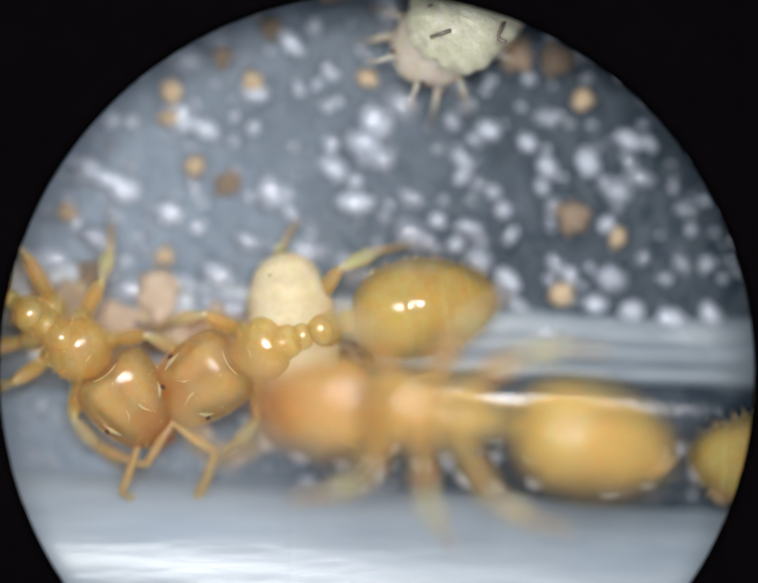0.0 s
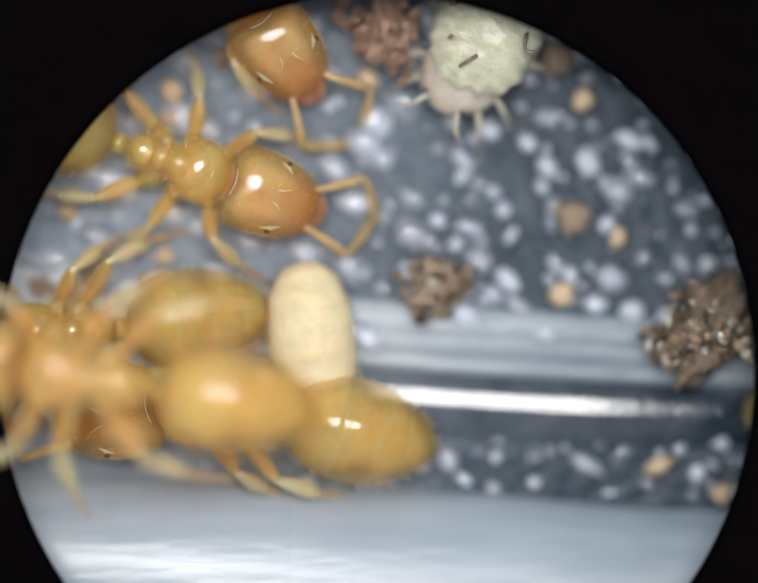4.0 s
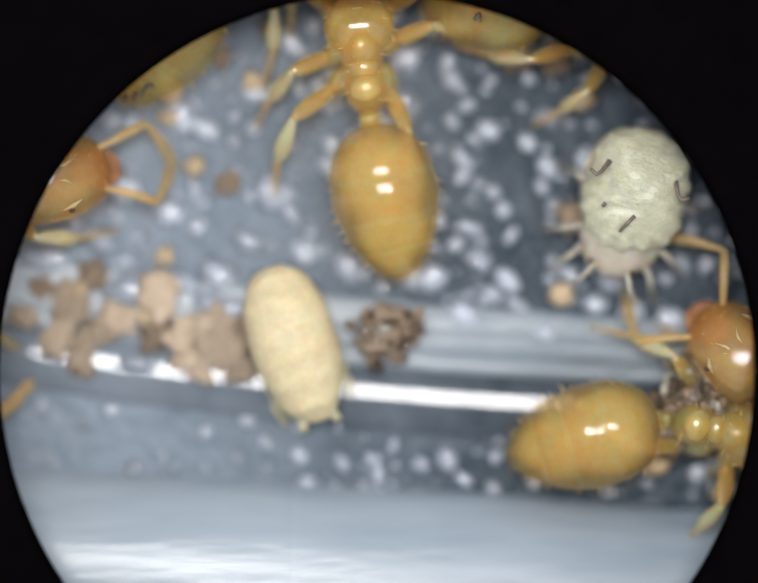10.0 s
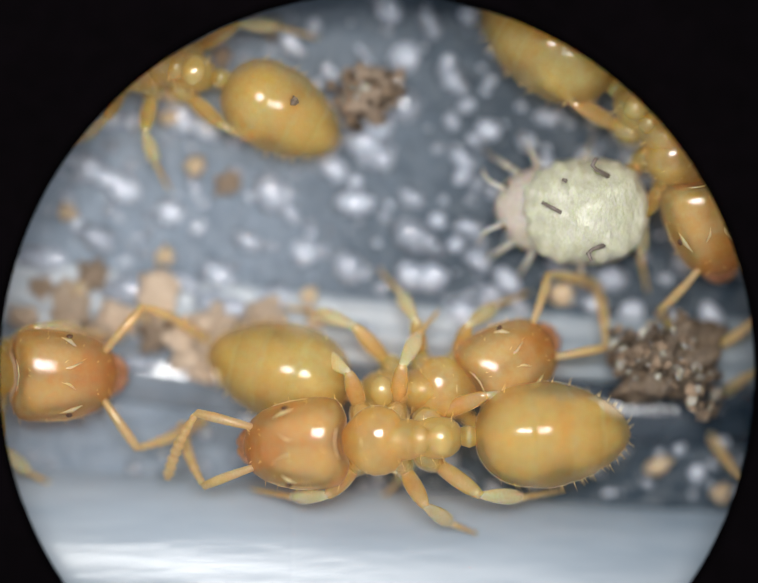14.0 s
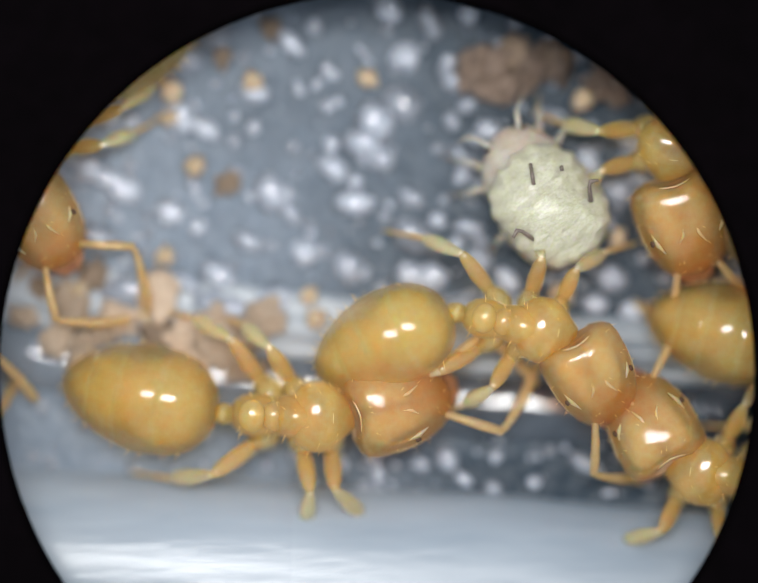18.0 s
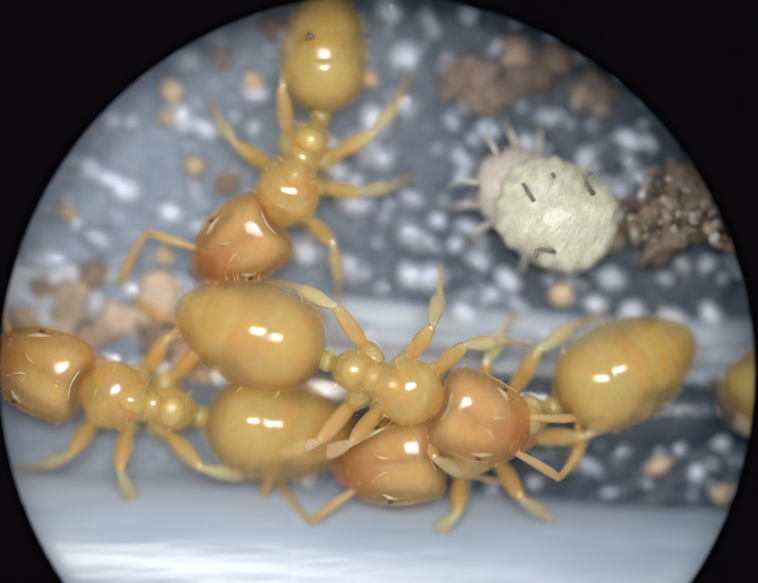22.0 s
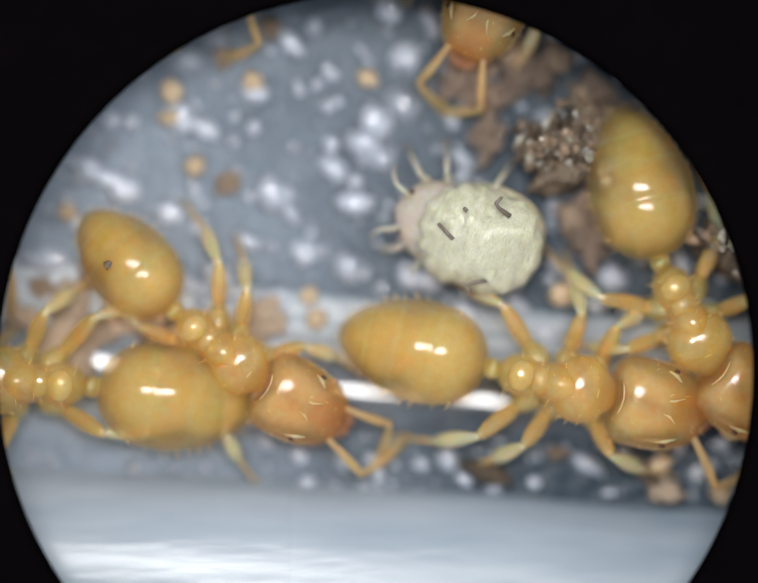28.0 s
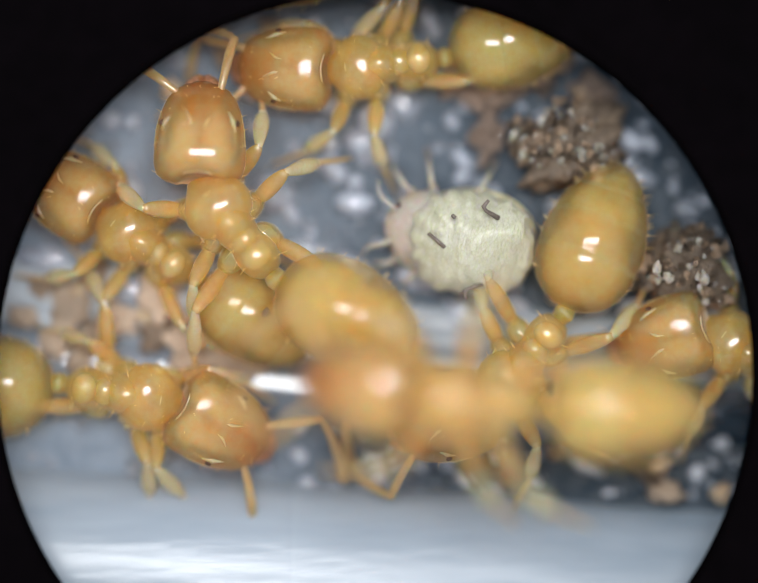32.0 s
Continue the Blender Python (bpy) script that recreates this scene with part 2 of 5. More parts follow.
# ---- mesh helpers ----
def finish(name, bm, mat, smooth=True):
    bmesh.ops.recalc_face_normals(bm, faces=bm.faces[:])
    me = bpy.data.meshes.new(name)
    bm.to_mesh(me)
    bm.free()
    me.materials.append(mat)
    if smooth:
        me.polygons.foreach_set("use_smooth", [True] * len(me.polygons))
    return me


def part(name, mesh, parent, m=None, label=""):
    ob = new(name, mesh)
    ob.parent = parent
    if m is not None:
        ob.matrix_basis = m
    return tagged(ob, label=label) if label else ob


def loft(sections, n=20, square=2.0):
    """A closed body along x from rings (x, half width, middle z, half height) in mm; square: 2 is an ellipse, more is boxier."""
    bm = bmesh.new()
    rings = []
    for x, w, zc, h in sections:
        ring = []
        for i in range(n):
            a = 2 * math.pi * i / n
            c, s = math.cos(a), math.sin(a)
            e = 2 / square
            ring.append(bm.verts.new((x * MM, math.copysign(abs(c) ** e, c) * w * MM, (zc + math.copysign(abs(s) ** e, s) * h) * MM)))
        rings.append(ring)
    for r, q in zip(rings, rings[1:]):
        for i in range(n):
            bm.faces.new((r[i], r[(i + 1) % n], q[(i + 1) % n], q[i]))
    bm.faces.new(rings[0])
    bm.faces.new(rings[-1])
    return bm


def egg(x0, x1, w, zc, h, steps=12, front=0.5, blunt=0.5):
    """Sections of an egg between x0 and x1 whose widest place is at the share front; blunt: the power of its ends."""
    out = []
    for i in range(steps + 1):
        u = 0.5 - 0.5 * math.cos(math.pi * (0.02 + 0.96 * i / steps))
        v = u ** (math.log(0.5) / math.log(front))
        k = max(0.03, (4 * v * (1 - v)) ** blunt)
        out.append((x0 + (x1 - x0) * u, w * k, zc, h * k))
    return out


def tube(points, radii, n=8, flat=1.0):
    """A bent tapering tube through points (mm) with these radii (mm); flat: its depth against its width."""
    bm = bmesh.new()
    pts = [Vector(p) for p in points]
    rings = []
    for i, p in enumerate(pts):
        d = (pts[min(i + 1, len(pts) - 1)] - pts[max(i - 1, 0)]).normalized()
        side = d.cross(Vector((0, 0, 1)))
        side = side.normalized() if side.length > 0.05 else Vector((0, 1, 0))
        up = side.cross(d)
        rings.append([bm.verts.new((p + (side * math.cos(2 * math.pi * k / n) + up * math.sin(2 * math.pi * k / n) * flat) * radii[i]) * MM) for k in range(n)])
    for r, q in zip(rings, rings[1:]):
        for i in range(n):
            bm.faces.new((r[i], r[(i + 1) % n], q[(i + 1) % n], q[i]))
    bm.faces.new(rings[0])
    bm.faces.new(rings[-1])
    return bm


def spindle(a, b, r, bulge=0.4, n=8, steps=6, flat=1.0):
    """A limb that swells between a and b (mm)."""
    a, b = Vector(a), Vector(b)
    pts = [a.lerp(b, i / steps) for i in range(steps + 1)]
    rad = [r * (0.45 + 0.55 * math.sin(math.pi * min(1, (i / steps) ** (math.log(0.5) / math.log(bulge)))) ** 0.7) for i in range(steps + 1)]
    return tube(pts, rad, n, flat)


def lump(size, seed, rough=0.25, level=3, squash=1.0):
    """An irregular stone or crumb about size mm across."""
    bm = bmesh.new()
    bmesh.ops.create_icosphere(bm, subdivisions=level, radius=size / 2 * MM)
    for v in bm.verts:
        d = v.co.normalized()
        k = 1 + rough * noise.noise(d * 1.7 + Vector((seed, 0, 0))) + rough * 0.5 * noise.noise(d * 4.5 + Vector((0, seed, 0)))
        v.co *= k
        v.co.z *= squash
    return bm


def lumpy(bm, amount, seed):
    """Soft skin: a mesh (mm scale) pushed in and out by noise."""
    for v in bm.verts:
        q = v.co / MM
        v.co += v.co.normalized() * MM * amount * (noise.noise(q * 4 + Vector((seed, 0, 0))) + 0.6 * noise.noise(q * 10))
    return bm


# ---- the setting ----
def build_floor():
    bm = bmesh.new()
    n = 24
    size = 0.020
    grid = [[bm.verts.new((-size + 2 * size * i / n, -size + 2 * size * j / n, 0)) for i in range(n + 1)] for j in range(n + 1)]
    for j in range(n):
        for i in range(n):
            bm.faces.new((grid[j][i], grid[j][i + 1], grid[j + 1][i + 1], grid[j + 1][i]))
    under = bmesh.ops.extrude_face_region(bm, geom=bm.faces[:])
    bmesh.ops.translate(bm, verts=[v for v in under["geom"] if isinstance(v, bmesh.types.BMVert)], vec=(0, 0, -0.0006))
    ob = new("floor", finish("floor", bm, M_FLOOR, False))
    tagged(ob, "dark blue-grey wet plastic nest floor with condensation, glare haze painted pale at one end", "floor", kind="structure")


def sheet(name, mat, rows, label, category):
    """A thick strip swept along x: rows of places, profile by profile, closed to a solid below."""
    bm = bmesh.new()
    top = [[bm.verts.new(p) for p in row] for row in rows]
    low = [[bm.verts.new((p[0], p[1], -0.0004)) for p in row] for row in rows]
    n, k = len(rows), len(rows[0])
    for i in range(n - 1):
        for j in range(k - 1):
            bm.faces.new((top[i][j], top[i + 1][j], top[i + 1][j + 1], top[i][j + 1]))
            bm.faces.new((low[i][j], low[i][j + 1], low[i + 1][j + 1], low[i + 1][j]))
        for j in (0, k - 1):
            bm.faces.new((top[i][j], top[i + 1][j], low[i + 1][j], low[i][j]))
    for i in (0, n - 1):
        for j in range(k - 1):
            bm.faces.new((top[i][j], top[i][j + 1], low[i][j + 1], low[i][j]))
    ob = new(name, finish(name, bm, mat))
    return tagged(ob, label, category, kind="structure")


def bead_line(px):
    """Where the polished bead runs across the floor: a slight bow."""
    u = px / 1568
    return 704 + 196 * u - 60 * u * u + 12 * math.sin(u * 3.1)


def build_bead():
    rows = []
    for i in range(61):
        px = -700 + i * 50
        y = bead_line(px)
        rows.append([at(px, y + 89 - 124 * j / 20, 0) + Vector((0, 0, 0.00004 - 0.000050 * max(0.0, min(1.0, (px - 1250) / 250)) + 0.000066 * math.sin(math.pi * j / 20))) for j in range(21)])
    sheet("trim_bead", M_RIDGE, rows, "polished clear plastic bead running along the nest floor", "trim")


def build_strip():
    rows = []
    for i in range(61):
        px = -700 + i * 50
        y = bead_line(px) - 40
        wob = 3 * math.sin(px * 0.013) + 2 * math.sin(px * 0.041)
        rows.append([at(px, y - (138 + wob) * j / 8, 0) + Vector((0, 0, 0.00003 + 0.00006 * (j in (3, 4)) + 0.00002 * (j == 0))) for j in range(9)])
    sheet("trim_strip", M_STRIP, rows, "pale scratched translucent plastic strip beside the bead", "trim")


def build_lip():
    """The rounded lip of the nest: a short step up from the floor, then a broad round shoulder that bows a little along its length."""
    rows = []
    r = 0.0048
    for i in range(57):
        px = -900 + i * 60
        bow = ((px - 540) * PX) ** 2 / (2 * 0.075)
        edge = 962 + 0.058 * px + 3 * math.sin(px * 0.011)
        row = [at(px, edge, 0) + Vector((0, 0, -0.0001))]
        for j in range(34):
            py = edge + 3 + j * 22
            d = (edge + 302 - py) * PX
            d = max(-r * 0.5, d)
            z = r * (math.sqrt(1 - (d / r) ** 2) - math.sqrt(1 - (299 * PX / r) ** 2))
            z += 0.00042 * (1 - math.exp(-(j + 0.25) / 2.2)) - bow
            row.append(at(px, py, 0) + Vector((0, 0, max(-0.00005, z))))
        rows.append(row)
    sheet("wall_lip", M_LIP, rows, "rounded frosted clear plastic lip along the edge of the nest", "nest wall")


def build_stop():
    """The black field stop of the microscope, a short funnel close over the nest."""
    bm = bmesh.new()
    z0, z1 = 0.00130, 0.0017
    n = 192
    prof = []
    for z, wider in ((z0, 1.0), (z1, 1.012)):
        k = (CAM_Z - z) / REACH
        prof.append((at(780, 769, z), 780.5 * PX * k * wider, z))
    prof += [(prof[0][0], 0.00575, z1 + 0.0002), (prof[0][0], 0.00575, z0)]
    rings = [[bm.verts.new((c.x + r * math.cos(2 * math.pi * i / n), c.y + r * math.sin(2 * math.pi * i / n), z)) for i in range(n)] for c, r, z in prof]
    for k in range(4):
        a, b = rings[k], rings[(k + 1) % 4]
        for i in range(n):
            bm.faces.new((a[i], a[(i + 1) % n], b[(i + 1) % n], b[i]))
    ob = new("field_stop", finish("field_stop", bm, M_STOP, False))
    return tagged(ob, "matt black metal ring that frames the round field of view", "microscope ring", kind="structure")


build_floor()
build_bead()
build_strip()
build_lip()
field_stop = build_stop()


# ---- water beads on the floor ----
def dome(seed):
    bm = bmesh.new()
    bmesh.ops.create_uvsphere(bm, u_segments=12, v_segments=8, radius=MM / 2)
    for v in bm.verts:
        k = 1 + 0.42 * noise.noise(v.co.normalized() * 1.5 + Vector((seed * 3.7, 0, 0)))
        v.co.x *= k
        v.co.y *= k
        v.co.z = max(0, v.co.z) * 0.6
    return finish("water_droplet", bm, M_DROP)


DOMES = [dome(i) for i in range(6)]
BEADS_TOP = [450, 80, 380, 122, 525, 190, 372, 242, 422, 266, 602, 90, 840, 120, 803, 18, 888, 45, 938, 166, 775, 250, 752, 298,
             790, 330, 830, 216, 955, 330, 992, 380, 1090, 295, 1010, 270, 1135, 246, 1132, 345, 1215, 335, 1303, 290, 1342, 296,
             1325, 370, 1280, 400, 1422, 435, 1178, 452, 970, 470, 848, 410, 735, 420, 692, 352, 600, 440, 560, 398, 352, 440]
BEADS_MID = [512, 500, 452, 570, 630, 526, 720, 554, 850, 486, 886, 502, 846, 570, 892, 575, 992, 540, 1050, 580, 1150, 550, 1265, 575,
             1410, 545, 1232, 630, 1310, 646, 1390, 660, 1470, 650, 960, 650, 1016, 610, 1070, 630, 1130, 692, 760, 702, 105, 535, 200, 490]
BEADS_LOW = [300, 645, 330, 612, 560, 640, 262, 622, 225, 372, 188, 350, 255, 392, 80, 725, 620, 945, 925, 950, 1195, 955, 1240, 975, 1475, 960, 1340, 1000,
             1105, 1000, 960, 992, 870, 960, 550, 915, 770, 950, 1020, 1010, 440, 635, 150, 668]


def bead(px, py, size, squeeze, turn, k):
    ob = new("water_droplet", DOMES[k % 6])
    ob.matrix_basis = Matrix.LocRotScale(at(px, py, 0), Euler((0, 0, turn)), (size, size * squeeze, size * 0.8))
    tagged(ob, "small milky droplet of condensed water on dark plastic", "droplet", group="droplets on the floor")


rng = random.Random(5)
placed = []
# the white droplet at (285, 752) stands in for a glint on the bead
for px, py, size, squeeze, turn in ((272, 602, 0.68, 0.62, 0.1), (478, 638, 0.50, 0.60, -0.3), (560, 628, 0.46, 0.8, 0.4), (380, 585, 0.42, 0.5, -0.5), (88, 722, 0.36, 0.7, 0.2), (80, 540, 0.5, 0.5, -0.4),
                                    (285, 752, 0.62, 0.36, -0.05), (205, 500, 0.36, 0.6, -0.4), (740, 690, 0.42, 0.7, -0.9), (1210, 960, 0.40, 0.5, -0.5), (925, 952, 0.30, 0.8, -1.2)):
    placed.append((px, py))
    bead(px, py, size, squeeze, turn, len(placed))
for flat in (BEADS_TOP, BEADS_MID, BEADS_LOW):
    for px, py in zip(flat[::2], flat[1::2]):
        placed.append((px, py))
        small = (0.78 if px > 960 else 1.0) * (0.55 if py > 900 else 1.0)
        bead(px, py, rng.uniform(0.32, 0.46) * small, rng.uniform(0.5, 0.88), rng.uniform(-1.1, -0.1), len(placed))
while len(placed) < 265:
    px, py = rng.uniform(20, 1560), rng.uniform(10, 1020)
    if all((px - a) ** 2 + (py - b) ** 2 > 34 ** 2 for a, b in placed) and not 630 < py - (bead_line(px) - 830) < 890:
        placed.append((px, py))
        bead(px, py, rng.uniform(0.09, 0.22), rng.uniform(0.6, 1.0), rng.uniform(-3, 3), len(placed))


def spray(px0, px1, py0, py1, count, small, large, seed):
    """Fine droplets that lie too close to count."""
    r = random.Random(seed)
    bm = bmesh.new()
    for k in range(count):
        px, py = r.uniform(px0, px1), r.uniform(py0, py1)
        s = small + (large - small) * r.random() ** 2
        m = Matrix.LocRotScale(at(px, py, 0), Euler((0, 0, r.uniform(-1.2, 0.2))), (s, s * r.uniform(0.5, 0.9), s * 0.45))
        bmesh.ops.create_icosphere(bm, subdivisions=2, radius=MM / 2, matrix=m)
    ob = new("droplet_spray", finish("droplet_spray", bm, M_DROP))
    tagged(ob, "fine spray of condensed water on dark plastic", "droplets", kind="stuff")


spray(640, 1540, 885, 1030, 60, 0.04, 0.11, 3)
spray(960, 1560, 40, 640, 110, 0.05, 0.15, 4)
spray(120, 960, 30, 640, 70, 0.05, 0.15, 5)


# ---- sand and litter on the floor ----
GRAIN_MESHES = [finish("sand_grain", lump(1.0, s * 2.3, 0.5, 2, 0.8), M_TAN) for s in range(4)]
LITTER_MESHES = [finish("litter_flake", lump(1.0, 9 + s * 3.1, 0.75, 3, 0.5), M_BROWN) for s in range(4)]
GRAINS = [522, 170, 356, 190, 405, 345, 760, 164, 1205, 206, 1275, 492,
          1160, 608, 350, 245, 340, 530, 355, 600, 165, 600, 300, 655, 140, 440, 640, 612, 655, 660, 1360, 962, 1490, 1022]
FLAKES = [1185, 450, 1150, 125, 1065, 110, 470, 380, 460, 120, 400, 720, 330, 690,
          190, 570, 90, 600, 560, 60]
for i, (px, py) in enumerate(zip(GRAINS[::2], GRAINS[1::2])):
    s = rng.uniform(0.2, 0.3)
    ob = new("sand_grain", GRAIN_MESHES[i % 4])
    ob.matrix_basis = Matrix.LocRotScale(at(px, py, 0) + Vector((0, 0, s * 0.36 * MM)), Euler((0, 0, rng.uniform(0, 6))), (s, s * rng.uniform(0.7, 1), s))
    tagged(ob, "rounded tan sand grain on dark plastic", "sand grain", group="sand grains")
for i, (px, py) in enumerate(zip(FLAKES[::2], FLAKES[1::2])):
    s = rng.uniform(0.22, 0.42)
    ob = new("litter_flake", LITTER_MESHES[i % 4])
    ob.matrix_basis = Matrix.LocRotScale(at(px, py, 0) + Vector((0, 0, s * 0.2 * MM)), Euler((0, 0, rng.uniform(0, 6))), (s, s * rng.uniform(0.6, 1), s))
    tagged(ob, "ragged brown flake of nest litter", "litter", group="litter flakes")


MATTED_MESHES = [finish("litter_flake", lump(1.0, 31 + s * 3.1, 0.9, 3, 0.5), M_MATTED) for s in range(4)]
MAT = [150, 640, 205, 690, 385, 700, 430, 668, 470, 722, 520, 690, 548, 655, 398, 748, 120, 705, 55, 655, 505, 765, 168, 738, 330, 600, 250, 660]
for i, (px, py) in enumerate(zip(MAT[::2], MAT[1::2])):
    s = rng.uniform(0.30, 0.50)
    ob = new("litter_flake", MATTED_MESHES[(i * 3) % 4])
    ob.matrix_basis = Matrix.LocRotScale(at(px, py, 0) + Vector((0, 0, (0.09 + s * 0.10) * MM)), Euler((0, 0, rng.uniform(0, 6))), (s, s * rng.uniform(0.5, 0.9), s * 0.5))
    tagged(ob, "matted tan flake of nest litter beside the bead", "litter", group="litter flakes")


# flakes that are dragged in from the side
DRIFT_MESHES = [finish("litter_flake", lump(1.0, 71 + s * 2.9, 1.0, 4, 0.6), M_DRIFT) for s in range(4)]
DRIFTS = []
for i, (px, py, come) in enumerate(((1000, 205, 18.8), (1062, 170, 18.8), (1120, 155, 18.8), (1225, 200, 18.8), (965, 160, 18.8), (1012, 285, 27.2), (1212, 500, 27.2), (1232, 430, 27.2))):
    s = rng.uniform(0.36, 0.52)
    ob = new("litter_flake", DRIFT_MESHES[(i * 3) % 4])
    ob.scale = (s, s * rng.uniform(0.6, 0.9), s)
    DRIFTS.append((tagged(ob, "broad dark brown flake of nest litter", "litter", group="litter flakes"), px, py, s, come))


# dark slivers of leaf and a pale scale that are left on the bead
SLIVER_MESHES = [finish("litter_sliver", lump(1.0, 51 + k * 2.7, 0.8, 3, 0.6), M) for k, M in enumerate((M_SOIL, M_SOIL, M_MATTED, M_BROWN))]
SLIVERS = []
for k, (px, py, wide, deep, turn, label) in enumerate(((872, 812, 0.20, 0.50, 8, "dark upright sliver of leaf on the bead"), (1196, 812, 0.16, 0.44, -10, "dark upright sliver of leaf on the bead"),
                                                      (1245, 855, 0.26, 0.36, 20, "pale scale of litter beside the bead"), (1020, 775, 0.14, 0.2, 40, "brown fleck of litter on the bead"))):
    ob = new("litter_sliver", SLIVER_MESHES[k])
    ob.scale = (wide, deep, 0.3)
    SLIVERS.append((tagged(ob, label, "litter", group="slivers on the bead"), px, py, turn))


# ---- soil crumbs that the insects push about ----
def soil_crumb(seed, wide, deep, mat, grain_mat, count, label, tall=1.0, ragged=1.0):
    r = random.Random(seed)
    ob = new("soil_crumb")
    core = finish("core", lump(0.9, seed * 5.1, 0.5, 4, 0.75), mat)
    part("core", core, ob, Matrix.LocRotScale((0, 0, 0.34 * tall * min(wide, deep) * MM), Euler((0, 0, seed)), (wide, deep, tall * min(wide, deep))))
    grains = [finish("grain", lump(1.0, seed + k * 1.9, 0.9, 2, 0.8), grain_mat, False) for k in range(3)]
    if grain_mat is M_SOILGRAIN:
        grains += [finish("grain", lump(1.0, seed + 7.7, 0.6, 2, 0.8), M_QUARTZ, False), finish("grain", lump(1.0, seed + 9.1, 0.9, 2, 0.8), M_SOIL, False)]
    for k in range(count):
        a, b = r.uniform(0, 2 * math.pi), math.asin(r.uniform(0.0, 1.0))
        s = r.uniform(0.05, 0.10) if k % 5 else r.uniform(0.11, 0.17)
        h = min(wide, deep)
        out = r.uniform(0.92, 1.08) * (1 + ragged * (0.2 * math.sin(3 * a + seed) + 0.12 * math.sin(5 * a) + 0.1 * math.sin(7 * b + 4 * a)))
        p = Vector((0.46 * wide * out * math.cos(a) * math.cos(b), 0.46 * deep * out * math.sin(a) * math.cos(b), (0.34 * h + 0.36 * h * out * math.sin(b)) * tall)) * MM
        part("grain", grains[(k * 7 // 3) % len(grains)], ob, Matrix.LocRotScale(p, Euler((r.uniform(0, 6), r.uniform(0, 6), 0)), (s, s * 0.8, s * 0.9)))
    return tagged(ob, label, "soil crumb")


crumb_dark = soil_crumb(1, 0.80, 1.36, M_SOIL, M_SOILGRAIN, 280, "dark brown granular soil crumb on the plastic floor", 1.12)
crumb_red = soil_crumb(2, 0.60, 0.78, M_CLAY, M_CLAY, 170, "pinkish brown ragged clay crumb", 1.3, 2.2)
crumb_grey = soil_crumb(3, 0.95, 0.95, M_SOIL, M_SOILGRAIN, 230, "dark grey-brown granular soil crumb at the edge of the nest floor", 1.15)
crumb_small = soil_crumb(4, 0.62, 0.72, M_BROWN, M_SOILGRAIN, 90, "greyish brown crumb of loose soil grains")


# ---- the ants ----
NECK, WAIST, BODY_Z = 0.50, -0.62, 0.60   # joints along the body and its height, mm
HEAD_MID, GASTER_MID = 0.50, -0.78        # from the joints to the middles of head and gaster, mm
SEAMS = (0.0, 0.52, 0.92, 1.22, 1.57)      # where the plates of the gaster end, mm
LEGS = [("fore", 0.32, 58), ("mid", 0.02, 98), ("hind", -0.25, 138)]


def leg_meshes(reach, bend):
    """Coxa, femur, tibia and tarsus of a leg that points along x from its hip and bends sideways below the knee; the foot ends at the floor."""
    knee, ankle, toe = (0.66 * reach, 0, 0.17), (1.02 * reach, 0.26 * bend, -0.18), (1.34 * reach, 0.62 * bend, -0.46)
    coxa = spindle((-0.08, 0, 0.02), (0.22, 0, -0.14), 0.13, 0.45, 10, 6)
    femur = spindle((0.12, 0, -0.10), knee, 0.086, 0.5, 12, 9, 0.5)
    tibia = spindle((0.645 * reach, 0, 0.165), ankle, 0.080, 0.6, 10, 8, 0.5)
    pts = [Vector(ankle).lerp(Vector(toe), i / 8) for i in range(9)]
    tarsus = tube(pts, [0.034, 0.027, 0.033, 0.023, 0.028, 0.020, 0.024, 0.016, 0.009], 7)
    return finish("coxa", coxa, M_MESO), finish("femur", femur, M_THIGH), finish("tibia", tibia, M_SHIN), finish("tarsus", tarsus, M_FOOT)


def antenna_mesh(side):
    """An elbowed antenna: a long scape and a funiculus of ten beads, from its socket."""
    pts = [Vector((0, 0, 0)), Vector((0.06, 0.05 * side, 0.03)), Vector((0.20, 0.18 * side, 0.06)), Vector((0.34, 0.31 * side, 0.05)), Vector((0.47, 0.43 * side, 0.0))]
    rad = [0.030, 0.034, 0.044, 0.050, 0.040]
    p, d = pts[-1], Vector((0.75, -0.35 * side, -0.30)).normalized()
    profile = (0.70, 0.97, 1.0, 0.92)
    for i in range(38):
        d = (d + Vector((-0.002, -0.009 * side, -0.008))).normalized()
        p = p + d * 0.0215
        pts.append(p.copy())
        rad.append(0.058 * profile[i % 4] * (0.62 + 0.38 * min(1, i / 16)) * (0.6 if i >= 36 else 1))
    return finish("antenna", tube(pts, rad, 8), M_FUNI)


def bristles(rows, reach, seed, mat):
    """Short hairs: rows of (place, way)."""
    bm = bmesh.new()
    r = random.Random(seed)
    for p, d in rows:
        d = (d + Vector((r.uniform(-.2, .2), r.uniform(-.2, .2), r.uniform(-.2, .2)))).normalized()
        side = d.cross(Vector((0.3, 0.2, 1))).normalized() * 0.0045
        up = d.cross(side)
        base = [bm.verts.new((p + side * math.cos(a) + up * math.sin(a)) * MM) for a in (0, 2.1, 4.2)]
        tip = bm.verts.new((p + d * reach * r.uniform(0.6, 1.1)) * MM)
        for i in range(3):
            bm.faces.new((base[i], base[(i + 1) % 3], tip))
    return finish("bristles", bm, mat)


